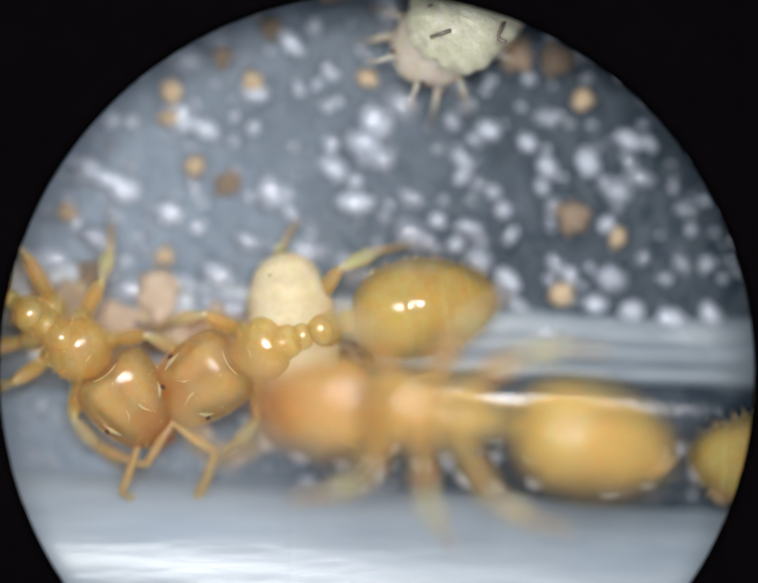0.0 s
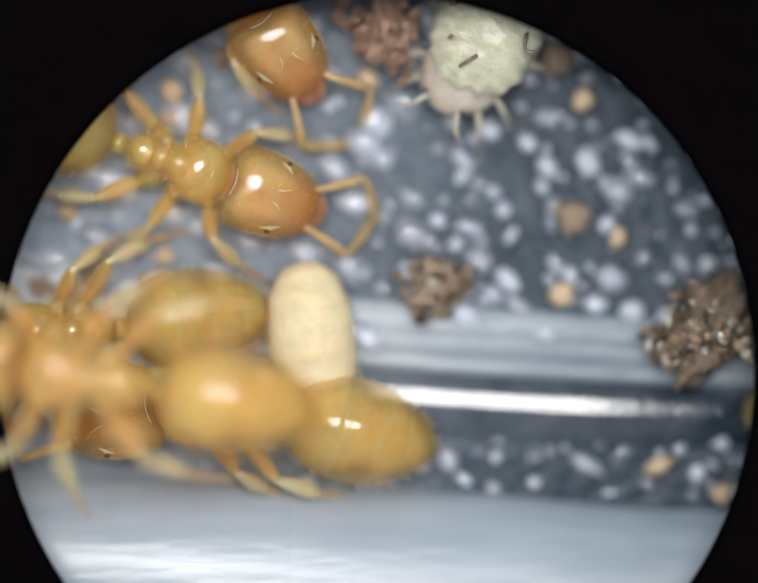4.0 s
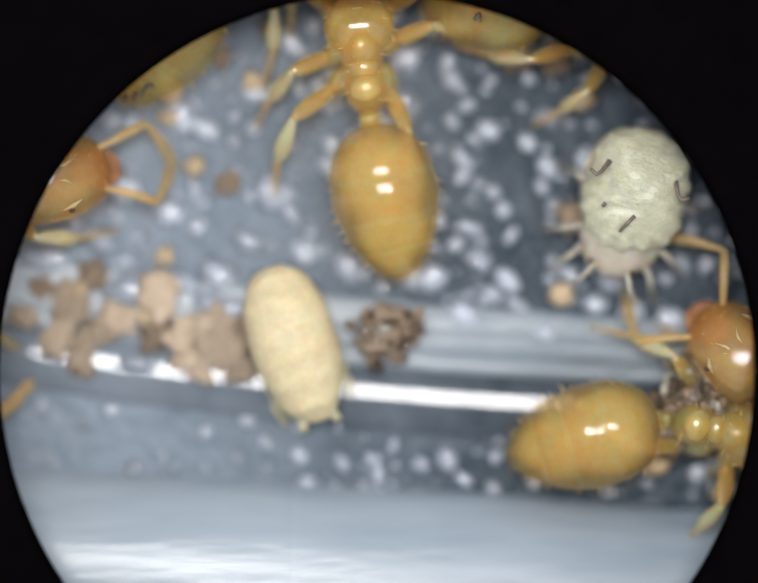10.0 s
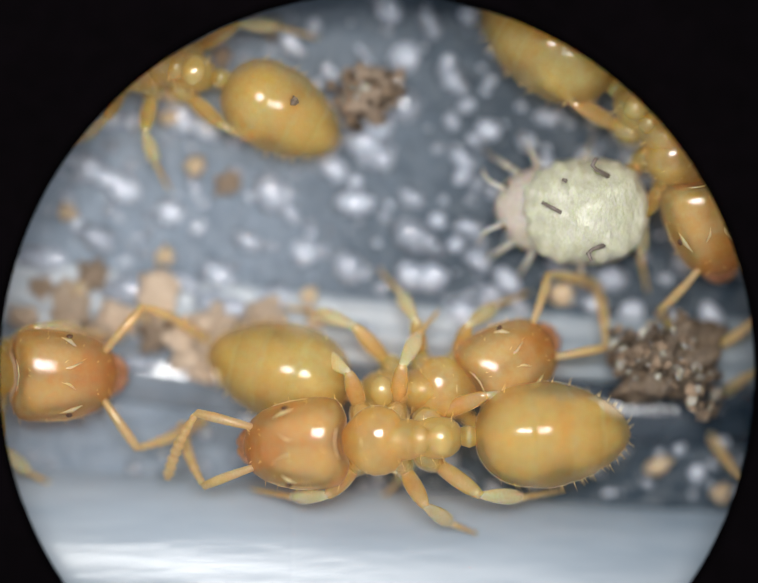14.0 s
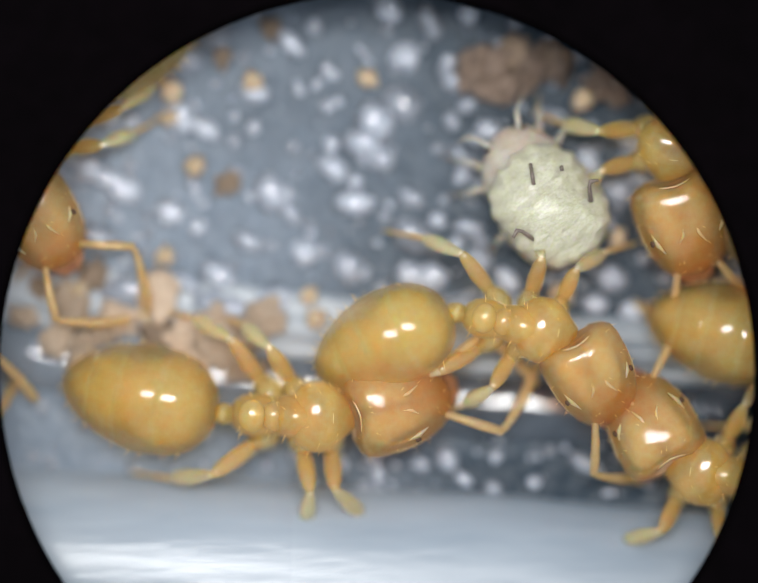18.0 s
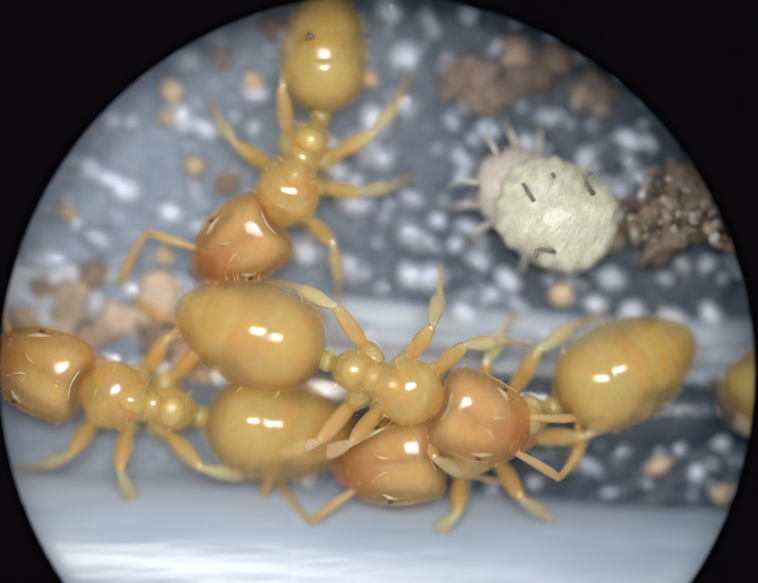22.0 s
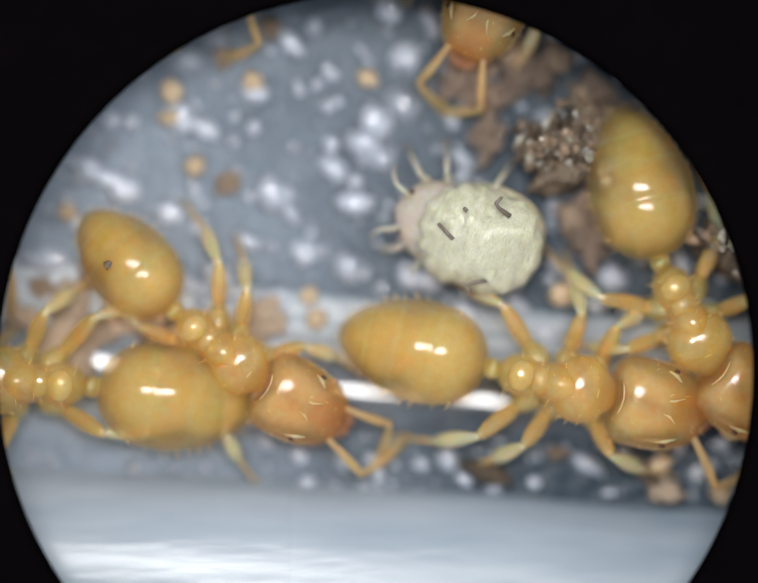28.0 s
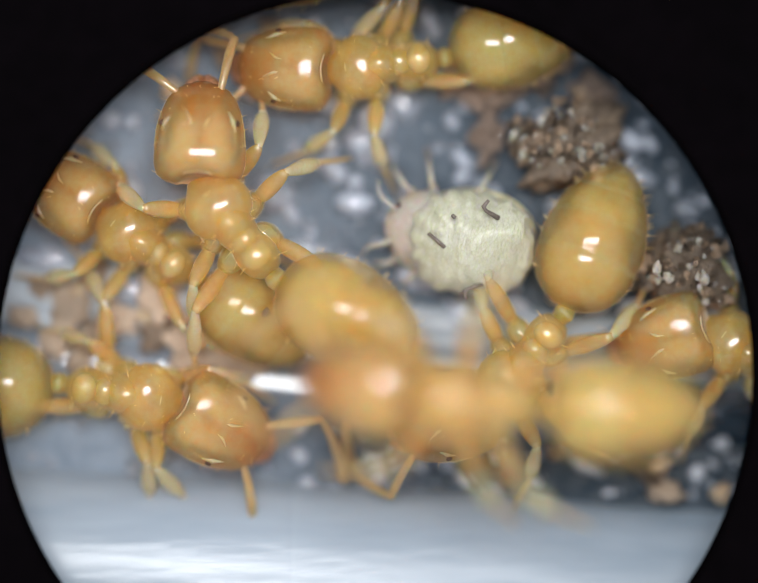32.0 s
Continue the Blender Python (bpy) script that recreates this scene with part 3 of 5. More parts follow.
def make_ant():
    """A yellow worker ant: x ahead, its feet on the ground."""
    ant = new("yellow_ant")
    z = BODY_Z
    meso = [(-0.63, 0.08, -0.12, 0.09), (-0.60, 0.13, -0.10, 0.15), (-0.53, 0.185, -0.06, 0.21), (-0.43, 0.21, -0.04, 0.24), (-0.33, 0.205, -0.04, 0.235), (-0.26, 0.185, -0.05, 0.215), (-0.215, 0.175, -0.05, 0.21),
            (-0.17, 0.19, -0.01, 0.255), (-0.10, 0.205, 0.02, 0.295), (0.0, 0.205, 0.03, 0.305), (0.10, 0.18, 0.02, 0.295), (0.18, 0.13, 0.0, 0.25), (0.22, 0.07, -0.02, 0.19)]
    part("mesosoma", finish("mesosoma", loft(meso, 20), M_MESO), ant, pose(0, 0, z * MM))
    pro = [(-0.06, 0.15, -0.06, 0.17), (-0.03, 0.24, -0.03, 0.23), (0.04, 0.305, 0.0, 0.275), (0.13, 0.34, 0.01, 0.30), (0.24, 0.345, 0.01, 0.30), (0.33, 0.315, 0.0, 0.275), (0.41, 0.255, -0.015, 0.235), (0.48, 0.18, -0.03, 0.18), (0.56, 0.10, -0.03, 0.1)]
    part("pronotum", finish("pronotum", loft(pro, 28, 2.5), M_MESO), ant, pose(0, 0, z * MM))
    brim = []
    for k in range(17):
        u = -1 + k / 8
        brim.append((0.02 + 0.33 * (1 - u * u) ** 0.6 if abs(u) < 1 else 0.02, 0.325 * u, 0.03 + 0.215 * (1 - u * u) ** 0.5))
    part("collar", finish("collar", tube(brim, [0.006] + [0.016] * 15 + [0.006], 8), M_EDGE), ant, pose(0, 0, z * MM), "pale edge of the neck shield")
    for x, wide in ((-0.215, 0.115), (-0.42, 0.13)):
        knob = loft(egg(x - wide, x + wide, 1.25 * wide, 0.175 + 0.2 * abs(x + 0.2), 0.085, 12), 18)
        part("back_plate", finish("back_plate", knob, M_MESO), ant, pose(0, 0, z * MM), "small domed plate of the back")
    pet = [(-0.60, 0.08, -0.12, 0.09), (-0.66, 0.10, -0.08, 0.13), (-0.70, 0.11, -0.04, 0.15), (-0.74, 0.10, -0.06, 0.13), (-0.80, 0.08, -0.08, 0.09)]
    part("petiole", finish("petiole", loft(pet, 16), M_MESO), ant, pose(0, 0, z * MM))

    # the head: broad and notched behind, narrower at the jaws
    rings = [(-0.01, 0.25, 0.0, 0.15), (0.025, 0.365, 0.01, 0.24), (0.08, 0.44, 0.02, 0.31), (0.18, 0.468, 0.02, 0.345), (0.34, 0.472, 0.01, 0.355), (0.52, 0.455, 0.0, 0.34),
             (0.68, 0.42, -0.02, 0.31), (0.82, 0.365, -0.04, 0.265), (0.93, 0.285, -0.06, 0.21), (0.99, 0.19, -0.08, 0.14), (1.01, 0.10, -0.09, 0.09)]
    rings = [(x, 0.96 * w, zc, h) for x, w, zc, h in rings]
    bm = loft(rings, 32, 2.5)
    for v in bm.verts:
        notch = max(0.0, 1 - abs(v.co.x / MM) / 0.12) * max(0.0, 1 - (v.co.y / MM / 0.22) ** 2)
        v.co.x += 0.085 * MM * notch
    head = part("head", finish("head", bm, M_HEAD), ant, pose(NECK * MM, 0, z * MM))
    for side in (1, -1):
        inner = loft([(0.12 + 0.74 * x, 0.36 * w, zc - 0.01, 0.76 * h) for x, w, zc, h in rings], 20, 2.1)
        part("inner_mass", finish("inner_mass", lumpy(inner, 0.05, 6 + side), M_FLESH), head, pose(0, 0.195 * side * MM, 0, 0, 0, -7 * side), "rosy inner mass seen through the cuticle")
    # pale tube paints in the light that the back edge catches
    rim = []
    for k in range(15):
        u = -1 + k / 7
        rim.append((0.035 + 0.055 * math.exp(-(u * 2.2) ** 2) + 0.10 * abs(u) ** 3, 0.40 * u, 0.20 + 0.05 * math.cos(u * 2) - 0.10 * abs(u) ** 3))
    part("head_rim", finish("head_rim", tube(rim, [0.006] + [0.012] * 13 + [0.006], 8), M_EDGE), head, label="rim of the back of the head, painted pale for the light it catches")
    # pale tubes paint in light along the cheek edges
    for side in (1, -1):
        cheek = [(0.20, 0.42 * side, 0.10), (0.36, 0.435 * side, 0.09), (0.52, 0.42 * side, 0.08), (0.68, 0.385 * side, 0.06), (0.80, 0.335 * side, 0.04)]
        part("cheek_rim", finish("cheek_rim", tube(cheek, [0.004, 0.014, 0.018, 0.014, 0.006], 8), M_EDGE), head, label="edge of the cheek, painted pale for the light it catches")
    # pale arcs: inner outlines together with painted reflections on the head
    for side in (1, -1):
        seam = []
        for k in range(13):
            a = math.radians(-150 + 300 * k / 12) * side
            x, y = 0.42 - 0.27 * math.cos(a) - 0.03 * math.sin(3 * a), 0.205 * side + 0.150 * math.sin(a)
            w, h = 0.44, 0.335
            seam.append((x, y, -0.014 + h * max(0.05, 1 - (abs(y) / w) ** 2.5) ** 0.4 * (1 - 0.10 * max(0, x - 0.45))))
        part("lobe_seam", finish("lobe_seam", tube(seam, [0.004] + [0.016 + 0.009 * math.sin(2.1 * k) for k in range(11)] + [0.004], 7), M_EDGE), head, label="pale arc for a painted reflection and the inner outline under the cuticle")
    plate = [(0.60, 0.05, 0.22, 0.05), (0.66, 0.13, 0.20, 0.085), (0.76, 0.20, 0.15, 0.10), (0.87, 0.21, 0.08, 0.10), (0.96, 0.17, 0.02, 0.09), (1.02, 0.08, -0.03, 0.06)]
    part("clypeus", finish("clypeus", loft(plate, 16), M_HEAD), head, label="smooth amber face plate above the jaws")
    for side in (1, -1):
        eye = bmesh.new()
        bmesh.ops.create_uvsphere(eye, u_segments=12, v_segments=8, radius=0.026 * MM)
        for v in eye.verts:
            v.co.x *= 1.25
            v.co.z *= 0.55
        part("eye", finish("eye", eye, M_EYE), head, pose(0.56 * MM, 0.375 * side * MM, 0.245 * MM, side * -42), "small black compound eye")
        jaw = [(0, 0.09, 0, 0.07), (0.08, 0.105, 0, 0.075), (0.15, 0.10, 0, 0.06), (0.21, 0.075, 0, 0.045), (0.26, 0.045, 0, 0.03), (0.28, 0.015, 0, 0.015)]
        part("mandible", finish("mandible", loft(jaw, 10), M_MANDIBLE), head, pose(0.87 * MM, 0.14 * side * MM, -0.11 * MM, 0, 14, -26 * side), "red-brown toothed mandible")
        part("antenna", antenna_mesh(side), head, pose(0.84 * MM, 0.18 * side * MM, 0.06 * MM), "elbowed ringed antenna")

    r = random.Random(8)
    down = []
    for x, w, zc, h in rings[1:9]:
        for k in range(4):
            t = r.uniform(0, math.pi)
            down.append((Vector((x, w * 0.98 * math.cos(t), zc + h * 0.98 * math.sin(t))), Vector((0.4, math.cos(t), math.sin(t)))))
    part("bristles", bristles(down, 0.085, 9, M_HAIR), head)
    down = []
    for x, w, zc, h in pro[1:7] + meso[2:10]:
        for k in range(3):
            t = r.uniform(0, math.pi)
            down.append((Vector((x, w * 0.98 * math.cos(t), zc + h * 0.98 * math.sin(t))), Vector((-0.3, math.cos(t), math.sin(t)))))
    part("bristles", bristles(down, 0.11, 10, M_HAIR), ant, pose(0, 0, z * MM))

    # the gaster: one swollen shell whose plates step under one another
    shape = []
    for i in range(91):
        u = 0.5 - 0.5 * math.cos(math.pi * (0.015 + 0.97 * i / 90))
        v = u ** 0.86
        k = max(0.03, (4 * v * (1 - v)) ** 0.52 * (1 + 0.05 * (1 - u)) * (1 - 0.08 * max(0.0, (u - 0.5) / 0.5) ** 1.6))
        x = 1.56 * u
        a, b = [(a, b) for a, b in zip(SEAMS, SEAMS[1:]) if a <= x <= b][0]
        arch = 0.040 * math.sin(math.pi * (x - a) / (b - a)) ** 0.8
        tuck = sum(0.020 / (1 + math.exp(-(x - s) * 140)) for s in SEAMS[1:-1]) - 0.022 * u
        shape.append((-x, 0.52 * k * (1 - tuck + arch * 0.6) * 0.985, 0.0, 0.475 * k * (1 - tuck + arch) * 0.985))
    gaster = part("gaster", finish("gaster", loft(shape, 30), M_GASTER), ant, pose((WAIST - 0.14) * MM, 0, z * MM, 0, -4), "swollen honey-yellow gaster")
    crop = loft([(x * 0.60 - 0.10, 0.80 * w, -0.02, 0.80 * h) for x, w, zc, h in shape[::4]], 24)
    part("crop", finish("crop", lumpy(crop, 0.06, 11), M_CROP), gaster, label="honey-filled crop seen through the skin")
    gut = loft([(x * 0.50 - 0.68, 0.66 * w, -0.03, 0.62 * h) for x, w, zc, h in shape[::4]], 20)
    part("gut", finish("gut", lumpy(gut, 0.06, 17), M_CROP), gaster, label="darker hind gut seen through the skin")
    hairs = []
    r = random.Random(3)
    for x, w, zc, h in shape[20::4]:
        for k in range(4 if x > -0.8 else 9):
            a = r.uniform(-0.35, math.pi + 0.35) + math.pi
            n = Vector((-0.35 - 0.6 * max(0, -x - 0.9), math.cos(a), math.sin(a))).normalized()
            hairs.append((Vector((x, w * math.cos(a), h * math.sin(a))), n))
    part("bristles", bristles(hairs, 0.10, 4, M_HAIR), gaster, label="short golden bristles")

    for i, (kind, x, angle) in enumerate(LEGS):
        for side in (1, -1):
            coxa, femur, tibia, tarsus = leg_meshes((0.80, 0.86, 1.04)[i], side * (-0.9, 0.5, 0.8)[i])
            leg = part("leg", coxa, ant, pose(x * MM, 0.17 * side * MM, (z - 0.13) * MM, 0, 0, angle * side), "pale amber jointed leg")
            part("femur", femur, leg)
            part("tibia", tibia, leg)
            part("tarsus", tarsus, leg)
    return tagged(ant, "glossy translucent amber-yellow ant with a honey-coloured gaster", "ant", group="ants in the nest")


first_ant = make_ant()
ANTS = {"A": first_ant}
for key in "BZFGDETJXV":
    ANTS[key] = copy_thing(first_ant, pose(0, 0, 0))
SIZES = {"A": 1.01, "B": 1.0, "Z": 1.06, "F": 1.06, "G": 1.08, "D": 1.0, "E": 0.98, "T": 1.02, "J": 1.1, "X": 1.05, "V": 1.0}
for key, s in SIZES.items():
    ANTS[key].scale = (s, s, s)
GASTERS = {"T": 1.04, "E": 0.90, "Z": 0.98, "B": 0.94, "D": 1.03}
for key, s in GASTERS.items():
    for child in ANTS[key].children:
        if child.name.startswith("gaster"):
            child.scale = (s, s, s)
tagged(ANTS["E"], "glossy amber-yellow ant with a dark speck on its gaster")
speck = finish("dirt_speck", lump(0.11, 4.4, 0.8, 2, 0.7), M_SOIL)
for child in ANTS["E"].children:
    if child.name.startswith("gaster"):
        part("dirt_speck", speck, child, pose(-0.80 * MM, -0.16 * MM, 0.455 * MM), "dark speck of dirt")


tagged(ANTS["D"], "glossy amber-yellow ant with dirt grains on its gaster tip")
r = random.Random(21)
for child in ANTS["D"].children:
    if child.name.startswith("gaster"):
        for k in range(9):
            x = r.uniform(-1.44, -1.12)
            half = 0.50 * math.sqrt(max(0.02, 1 - ((x + 0.72) / 0.84) ** 2))
            y = r.uniform(-0.8, 0.8) * half
            z = 0.88 * math.sqrt(max(0.0, half * half - y * y)) + 0.01
            part("dirt_speck", speck, child, Matrix.LocRotScale((x * MM, y * MM, z * MM), Euler((0, 0, r.uniform(0, 6))), (r.uniform(0.6, 1.3), r.uniform(0.3, 0.6), 0.6)), "dark speck of dirt")


# ---- the aphid and the nymph ----
def make_aphid():
    """A round pale aphid: x ahead, its feet on the ground."""
    ob = new("aphid")
    rows = egg(-0.68, 0.70, 0.545, 0.0, 0.36, 44, 0.46, 0.42)
    bm = loft(rows, 56, 2.3)
    for v in bm.verts:
        d = v.co.normalized()
        q = v.co / MM
        ang = math.atan2(v.co.y, v.co.x)
        fold = math.sin(q.x * 30 + 5.0 * noise.noise(q * 2.0)) * max(0, noise.noise(Vector((q.x * 3, q.y * 5, 3))) * 1.6)
        v.co += d * MM * (0.09 * noise.noise(q * 2.0) + 0.035 * noise.noise(q * 6.5) + 0.010 * noise.noise(q * 13) + 0.030 * fold * max(0, d.z) ** 0.5 + 0.014 * math.sin(ang * 17) * (1 - abs(d.z)))
    body = part("abdomen", finish("abdomen", bm, M_APHID), ob, pose(0, 0, 0.50 * MM))
    under = loft(egg(-0.70, 0.62, 0.565, -0.14, 0.20, 24, 0.46, 0.42), 40)
    part("underside", finish("underside", under, M_NYMPH), ob, pose(0, 0, 0.50 * MM), "yellowish rim of the belly")
    head = part("head", finish("head", lumpy(loft(egg(0.16, 0.90, 0.44, -0.08, 0.21, 14, 0.45, 0.5), 24), 0.05, 4), M_APHID_LEG), ob, pose(0, 0, 0.48 * MM), "pale brownish head")
    for side in (1, -1):
        eye = bmesh.new()
        bmesh.ops.create_uvsphere(eye, u_segments=8, v_segments=6, radius=0.035 * MM)
        part("eye", finish("eye", eye, M_EYE), head, pose(0.80 * MM, 0.22 * side * MM, -0.01 * MM))
        pts = [(0.80, 0.16 * side, 0.0), (0.90, 0.22 * side, 0.05), (0.99, 0.26 * side, 0.02), (1.05, 0.33 * side, -0.05), (1.07, 0.42 * side, -0.12)]
        part("antenna", finish("antenna", tube(pts, [0.034, 0.03, 0.026, 0.02, 0.012], 7), M_APHID_LEG), head)
        horn = [(-0.24, 0.36 * side, 0.27), (-0.10, 0.42 * side, 0.36), (-0.06, 0.46 * side, 0.37), (-0.10, 0.54 * side, 0.37)]
        part("siphunculus", finish("siphunculus", tube(horn, [0.030, 0.020, 0.024, 0.018], 8), M_TIP), body, label="dark grey bent siphunculus")
        for x, angle, reach in ((0.50, 36, 0.56), (0.38, 66, 0.54), (0.12, 112, 0.56)):
            femur = spindle((0.12, 0, -0.1), (0.60 * reach, 0, 0.06), 0.055, 0.5, 7, 5)
            leg = part("leg", finish("leg", femur, M_APHID_LEG), ob, pose(x * MM, 0.22 * side * MM, 0.34 * MM, 0, 0, angle * side), "thin pale leg")
            shin = tube([(0.59 * reach, 0, 0.09), (0.85 * reach, 0, -0.12), (1.08 * reach, 0, -0.31)], [0.036, 0.03, 0.024], 7)
            part("tibia", finish("tibia", shin, M_APHID_LEG), leg)
            toe = tube([(1.07 * reach, 0, -0.30), (1.22 * reach, 0, -0.33)], [0.024, 0.014], 6)
            part("tarsus", finish("tarsus", toe, M_TIP), leg)
    for x, y, l in ((0.24, 0.05, 0.2), (0.20, -0.28, 0.04)):
        mark = tube([(x, y, 0.355), (x + l, y - 0.5 * l, 0.35 - 0.3 * l)], [0.022, 0.02], 7)
        part("back_mark", finish("back_mark", mark, M_TIP), body, label="dark mark on the back")
    return tagged(ob, "round wrinkled pale green-cream aphid with dark-tipped horns", "aphid")


def make_nymph():
    """A plump cream nymph without spread limbs, lying on the floor: x ahead."""
    ob = new("aphid_nymph")
    bm = loft(egg(-0.88, 0.86, 0.47, 0.0, 0.40, 40, 0.47, 0.46), 30)
    for v in bm.verts:
        v.co.z += 0.014 * MM * math.sin(v.co.x / MM * 24 + 3 * noise.noise(v.co / MM * 2))
    lumpy(bm, 0.02, 3)
    part("body", finish("body", bm, M_NYMPH), ob, pose(0, 0, 0.40 * MM))
    for side in (1, -1):
        for k in range(3):
            pts = [(0.42 - 0.22 * k, 0.30 * side, 0.14), (0.55 - 0.2 * k, 0.42 * side, 0.10), (0.78 - 0.2 * k, 0.36 * side, 0.06)]
            part("folded_leg", finish("folded_leg", tube(pts, [0.05, 0.045, 0.035], 8), M_NYMPH), ob)
        pts = [(0.72, 0.14 * side, 0.42), (0.86, 0.18 * side, 0.36), (0.90, 0.20 * side, 0.22)]
        part("antenna", finish("antenna", tube(pts, [0.05, 0.05, 0.035], 8), M_NYMPH), ob)
    return tagged(ob, "plump cream-coloured oblong nymph lying still on the floor", "aphid nymph")


aphid = make_aphid()
nymph = make_nymph()


# ---- what moves ----
def wrap(a):
    return (a + math.pi) % (2 * math.pi) - math.pi


def ant_poses(rows, size, swell=1.0):
    """Rows (seconds, head, body and gaster places in the field, lift in mm, raise of the gaster in degrees) to (seconds, x, y, lift, heading, head turn, gaster turn, raise)."""
    out = []
    for row in rows:
        t, hx, hy, tx, ty, gx, gy = row[:7]
        lift = row[7] if len(row) > 7 else 0.0
        up = row[8] if len(row) > 8 else 0.0
        z = (BODY_Z * size + lift) * MM
        T = at(tx, ty, z)
        H = at(hx, hy, z) if hx is not None else None
        G = at(gx, gy, z) if gx is not None else None
        if H is None:
            H = T + (T - G).normalized() * MM
        if G is None:
            G = T + (T - H).normalized() * 1.5 * MM
        way = (H - T).normalized() * 0.8 + (T - G).normalized() * 1.2
        for _ in range(3):
            a = math.atan2(way.y, way.x)
            d = Vector((math.cos(a), math.sin(a), 0))
            n, w = T + d * NECK * size * MM, T + d * (WAIST - 0.14) * size * MM
            ha = max(-0.95, min(0.95, wrap(math.atan2(H.y - n.y, H.x - n.x) - a)))
            ga = max(-1.1, min(1.1, wrap(math.atan2(w.y - G.y, w.x - G.x) - a)))
            hm = n + Vector((math.cos(a + ha), math.sin(a + ha), 0)) * 0.48 * size * MM
            gm = w - Vector((math.cos(a + ga), math.sin(a + ga), 0)) * 0.75 * swell * math.cos(math.radians(up)) * size * MM
            T = T + ((H - hm) + (G - gm) * 1.2) * 0.25
            way = (H - T).normalized() * 0.8 + (T - G).normalized() * 1.2
        out.append([t, T.x, T.y, lift * MM, a, ha, ga, up])
    full = [out[0]]
    for q in out[1:]:
        p = full[-1]
        q[4] = p[4] + wrap(q[4] - p[4])
        k = int(abs(q[4] - p[4]) / 1.1)
        for i in range(1, k + 1):
            u = i / (k + 1)
            full.append([a + (b - a) * u for a, b in zip(p, q)])
        full.append(q)
    if full[0][0] > 0:
        full.insert(0, [0.0] + full[0][1:])
    if full[-1][0] < 32:
        full.append([32.0] + full[-1][1:])
    return full


def move_ant(key, rows):
    """Walk an ant along its rows: body, head, gaster, and legs and antennae in step."""
    ant, size = ANTS[key], SIZES[key]
    ways = ant_poses(rows, size, GASTERS.get(key, 1.0))
    walk(ant, [(t, pose(x, y, z, 0, 0, math.degrees(a))) for t, x, y, z, a, ha, ga, up in ways])
    times = [w[0] for w in ways]
    gone = [0.0]
    for p, q in zip(ways, ways[1:]):
        gone.append(gone[-1] + math.hypot(q[1] - p[1], q[2] - p[2]) + 0.0006 * abs(q[4] - p[4]))
    r = random.Random(key)
    legs = 0
    for child in ant.children:
        kind = child.name.split(".")[0]
        if kind == "head":
            walk(child, [(w[0], pose(NECK * MM, 0, BODY_Z * MM, 0, 6, math.degrees(w[5]))) for w in ways])
            for feeler in child.children:
                if feeler.name.startswith("antenna"):
                    m = feeler.matrix_basis.translation
                    side = 1 if m.y > 0 else -1
                    steps = [i * 0.5 for i in range(65)]
                    walk(feeler, [(t, pose(m.x, m.y, m.z, 0, r.uniform(-10, 24), side * r.uniform(-38, 14))) for t in steps])
        elif kind == "gaster":
            walk(child, [(w[0], pose((WAIST - 0.14) * MM, 0, BODY_Z * MM, 0, w[7] - 9, math.degrees(w[6]))) for w in ways])
        elif kind == "leg":
            pair, side = legs // 2, 1 if legs % 2 == 0 else -1
            legs += 1
            name, x, angle = LEGS[pair]
            phase = math.pi * ((pair + (side > 0)) % 2)
            rest = r.uniform(-15, 15)
            keys, last = [], None
            for i in range(0, 214):
                t = min(32.0, i * 0.15)
                d = float(np.interp(t, times, gone))
                swing = 19 * math.sin(d / 0.00062 * 1.55 + phase)
                value = round(angle + rest + swing, 1)
                if value != last or i in (0, 213):
                    if keys and last is not None and t - keys[-1][0] > 0.2:
                        keys.append((t - 0.15, last))
                    keys.append((t, value))
                last = value
            walk(child, [(t, pose(x * MM, 0.17 * side * MM, (BODY_Z - 0.13) * MM, 0, 0, v * side)) for t, v in keys])


def move_flat(ob, rows, z=0.0):
    """Walk a thing that lies on the floor: seconds, its place in the field, and the place that it points to; a lift in mm; a roll in degrees."""
    out, last = [], None
    for row in rows:
        t, px, py, hx, hy = row[:5]
        lift = (row[5] if len(row) > 5 else 0.0) * MM
        roll = row[6] if len(row) > 6 else 0.0
        p, q = at(px, py, z + lift), at(hx, hy, z + lift)
        a = math.atan2(q.y - p.y, q.x - p.x)
        if last is not None:
            a = last + wrap(a - last)
        last = a
        out.append((t, pose(p.x, p.y, lift, roll, 0, math.degrees(a))))
    walk(ob, out)


N = None


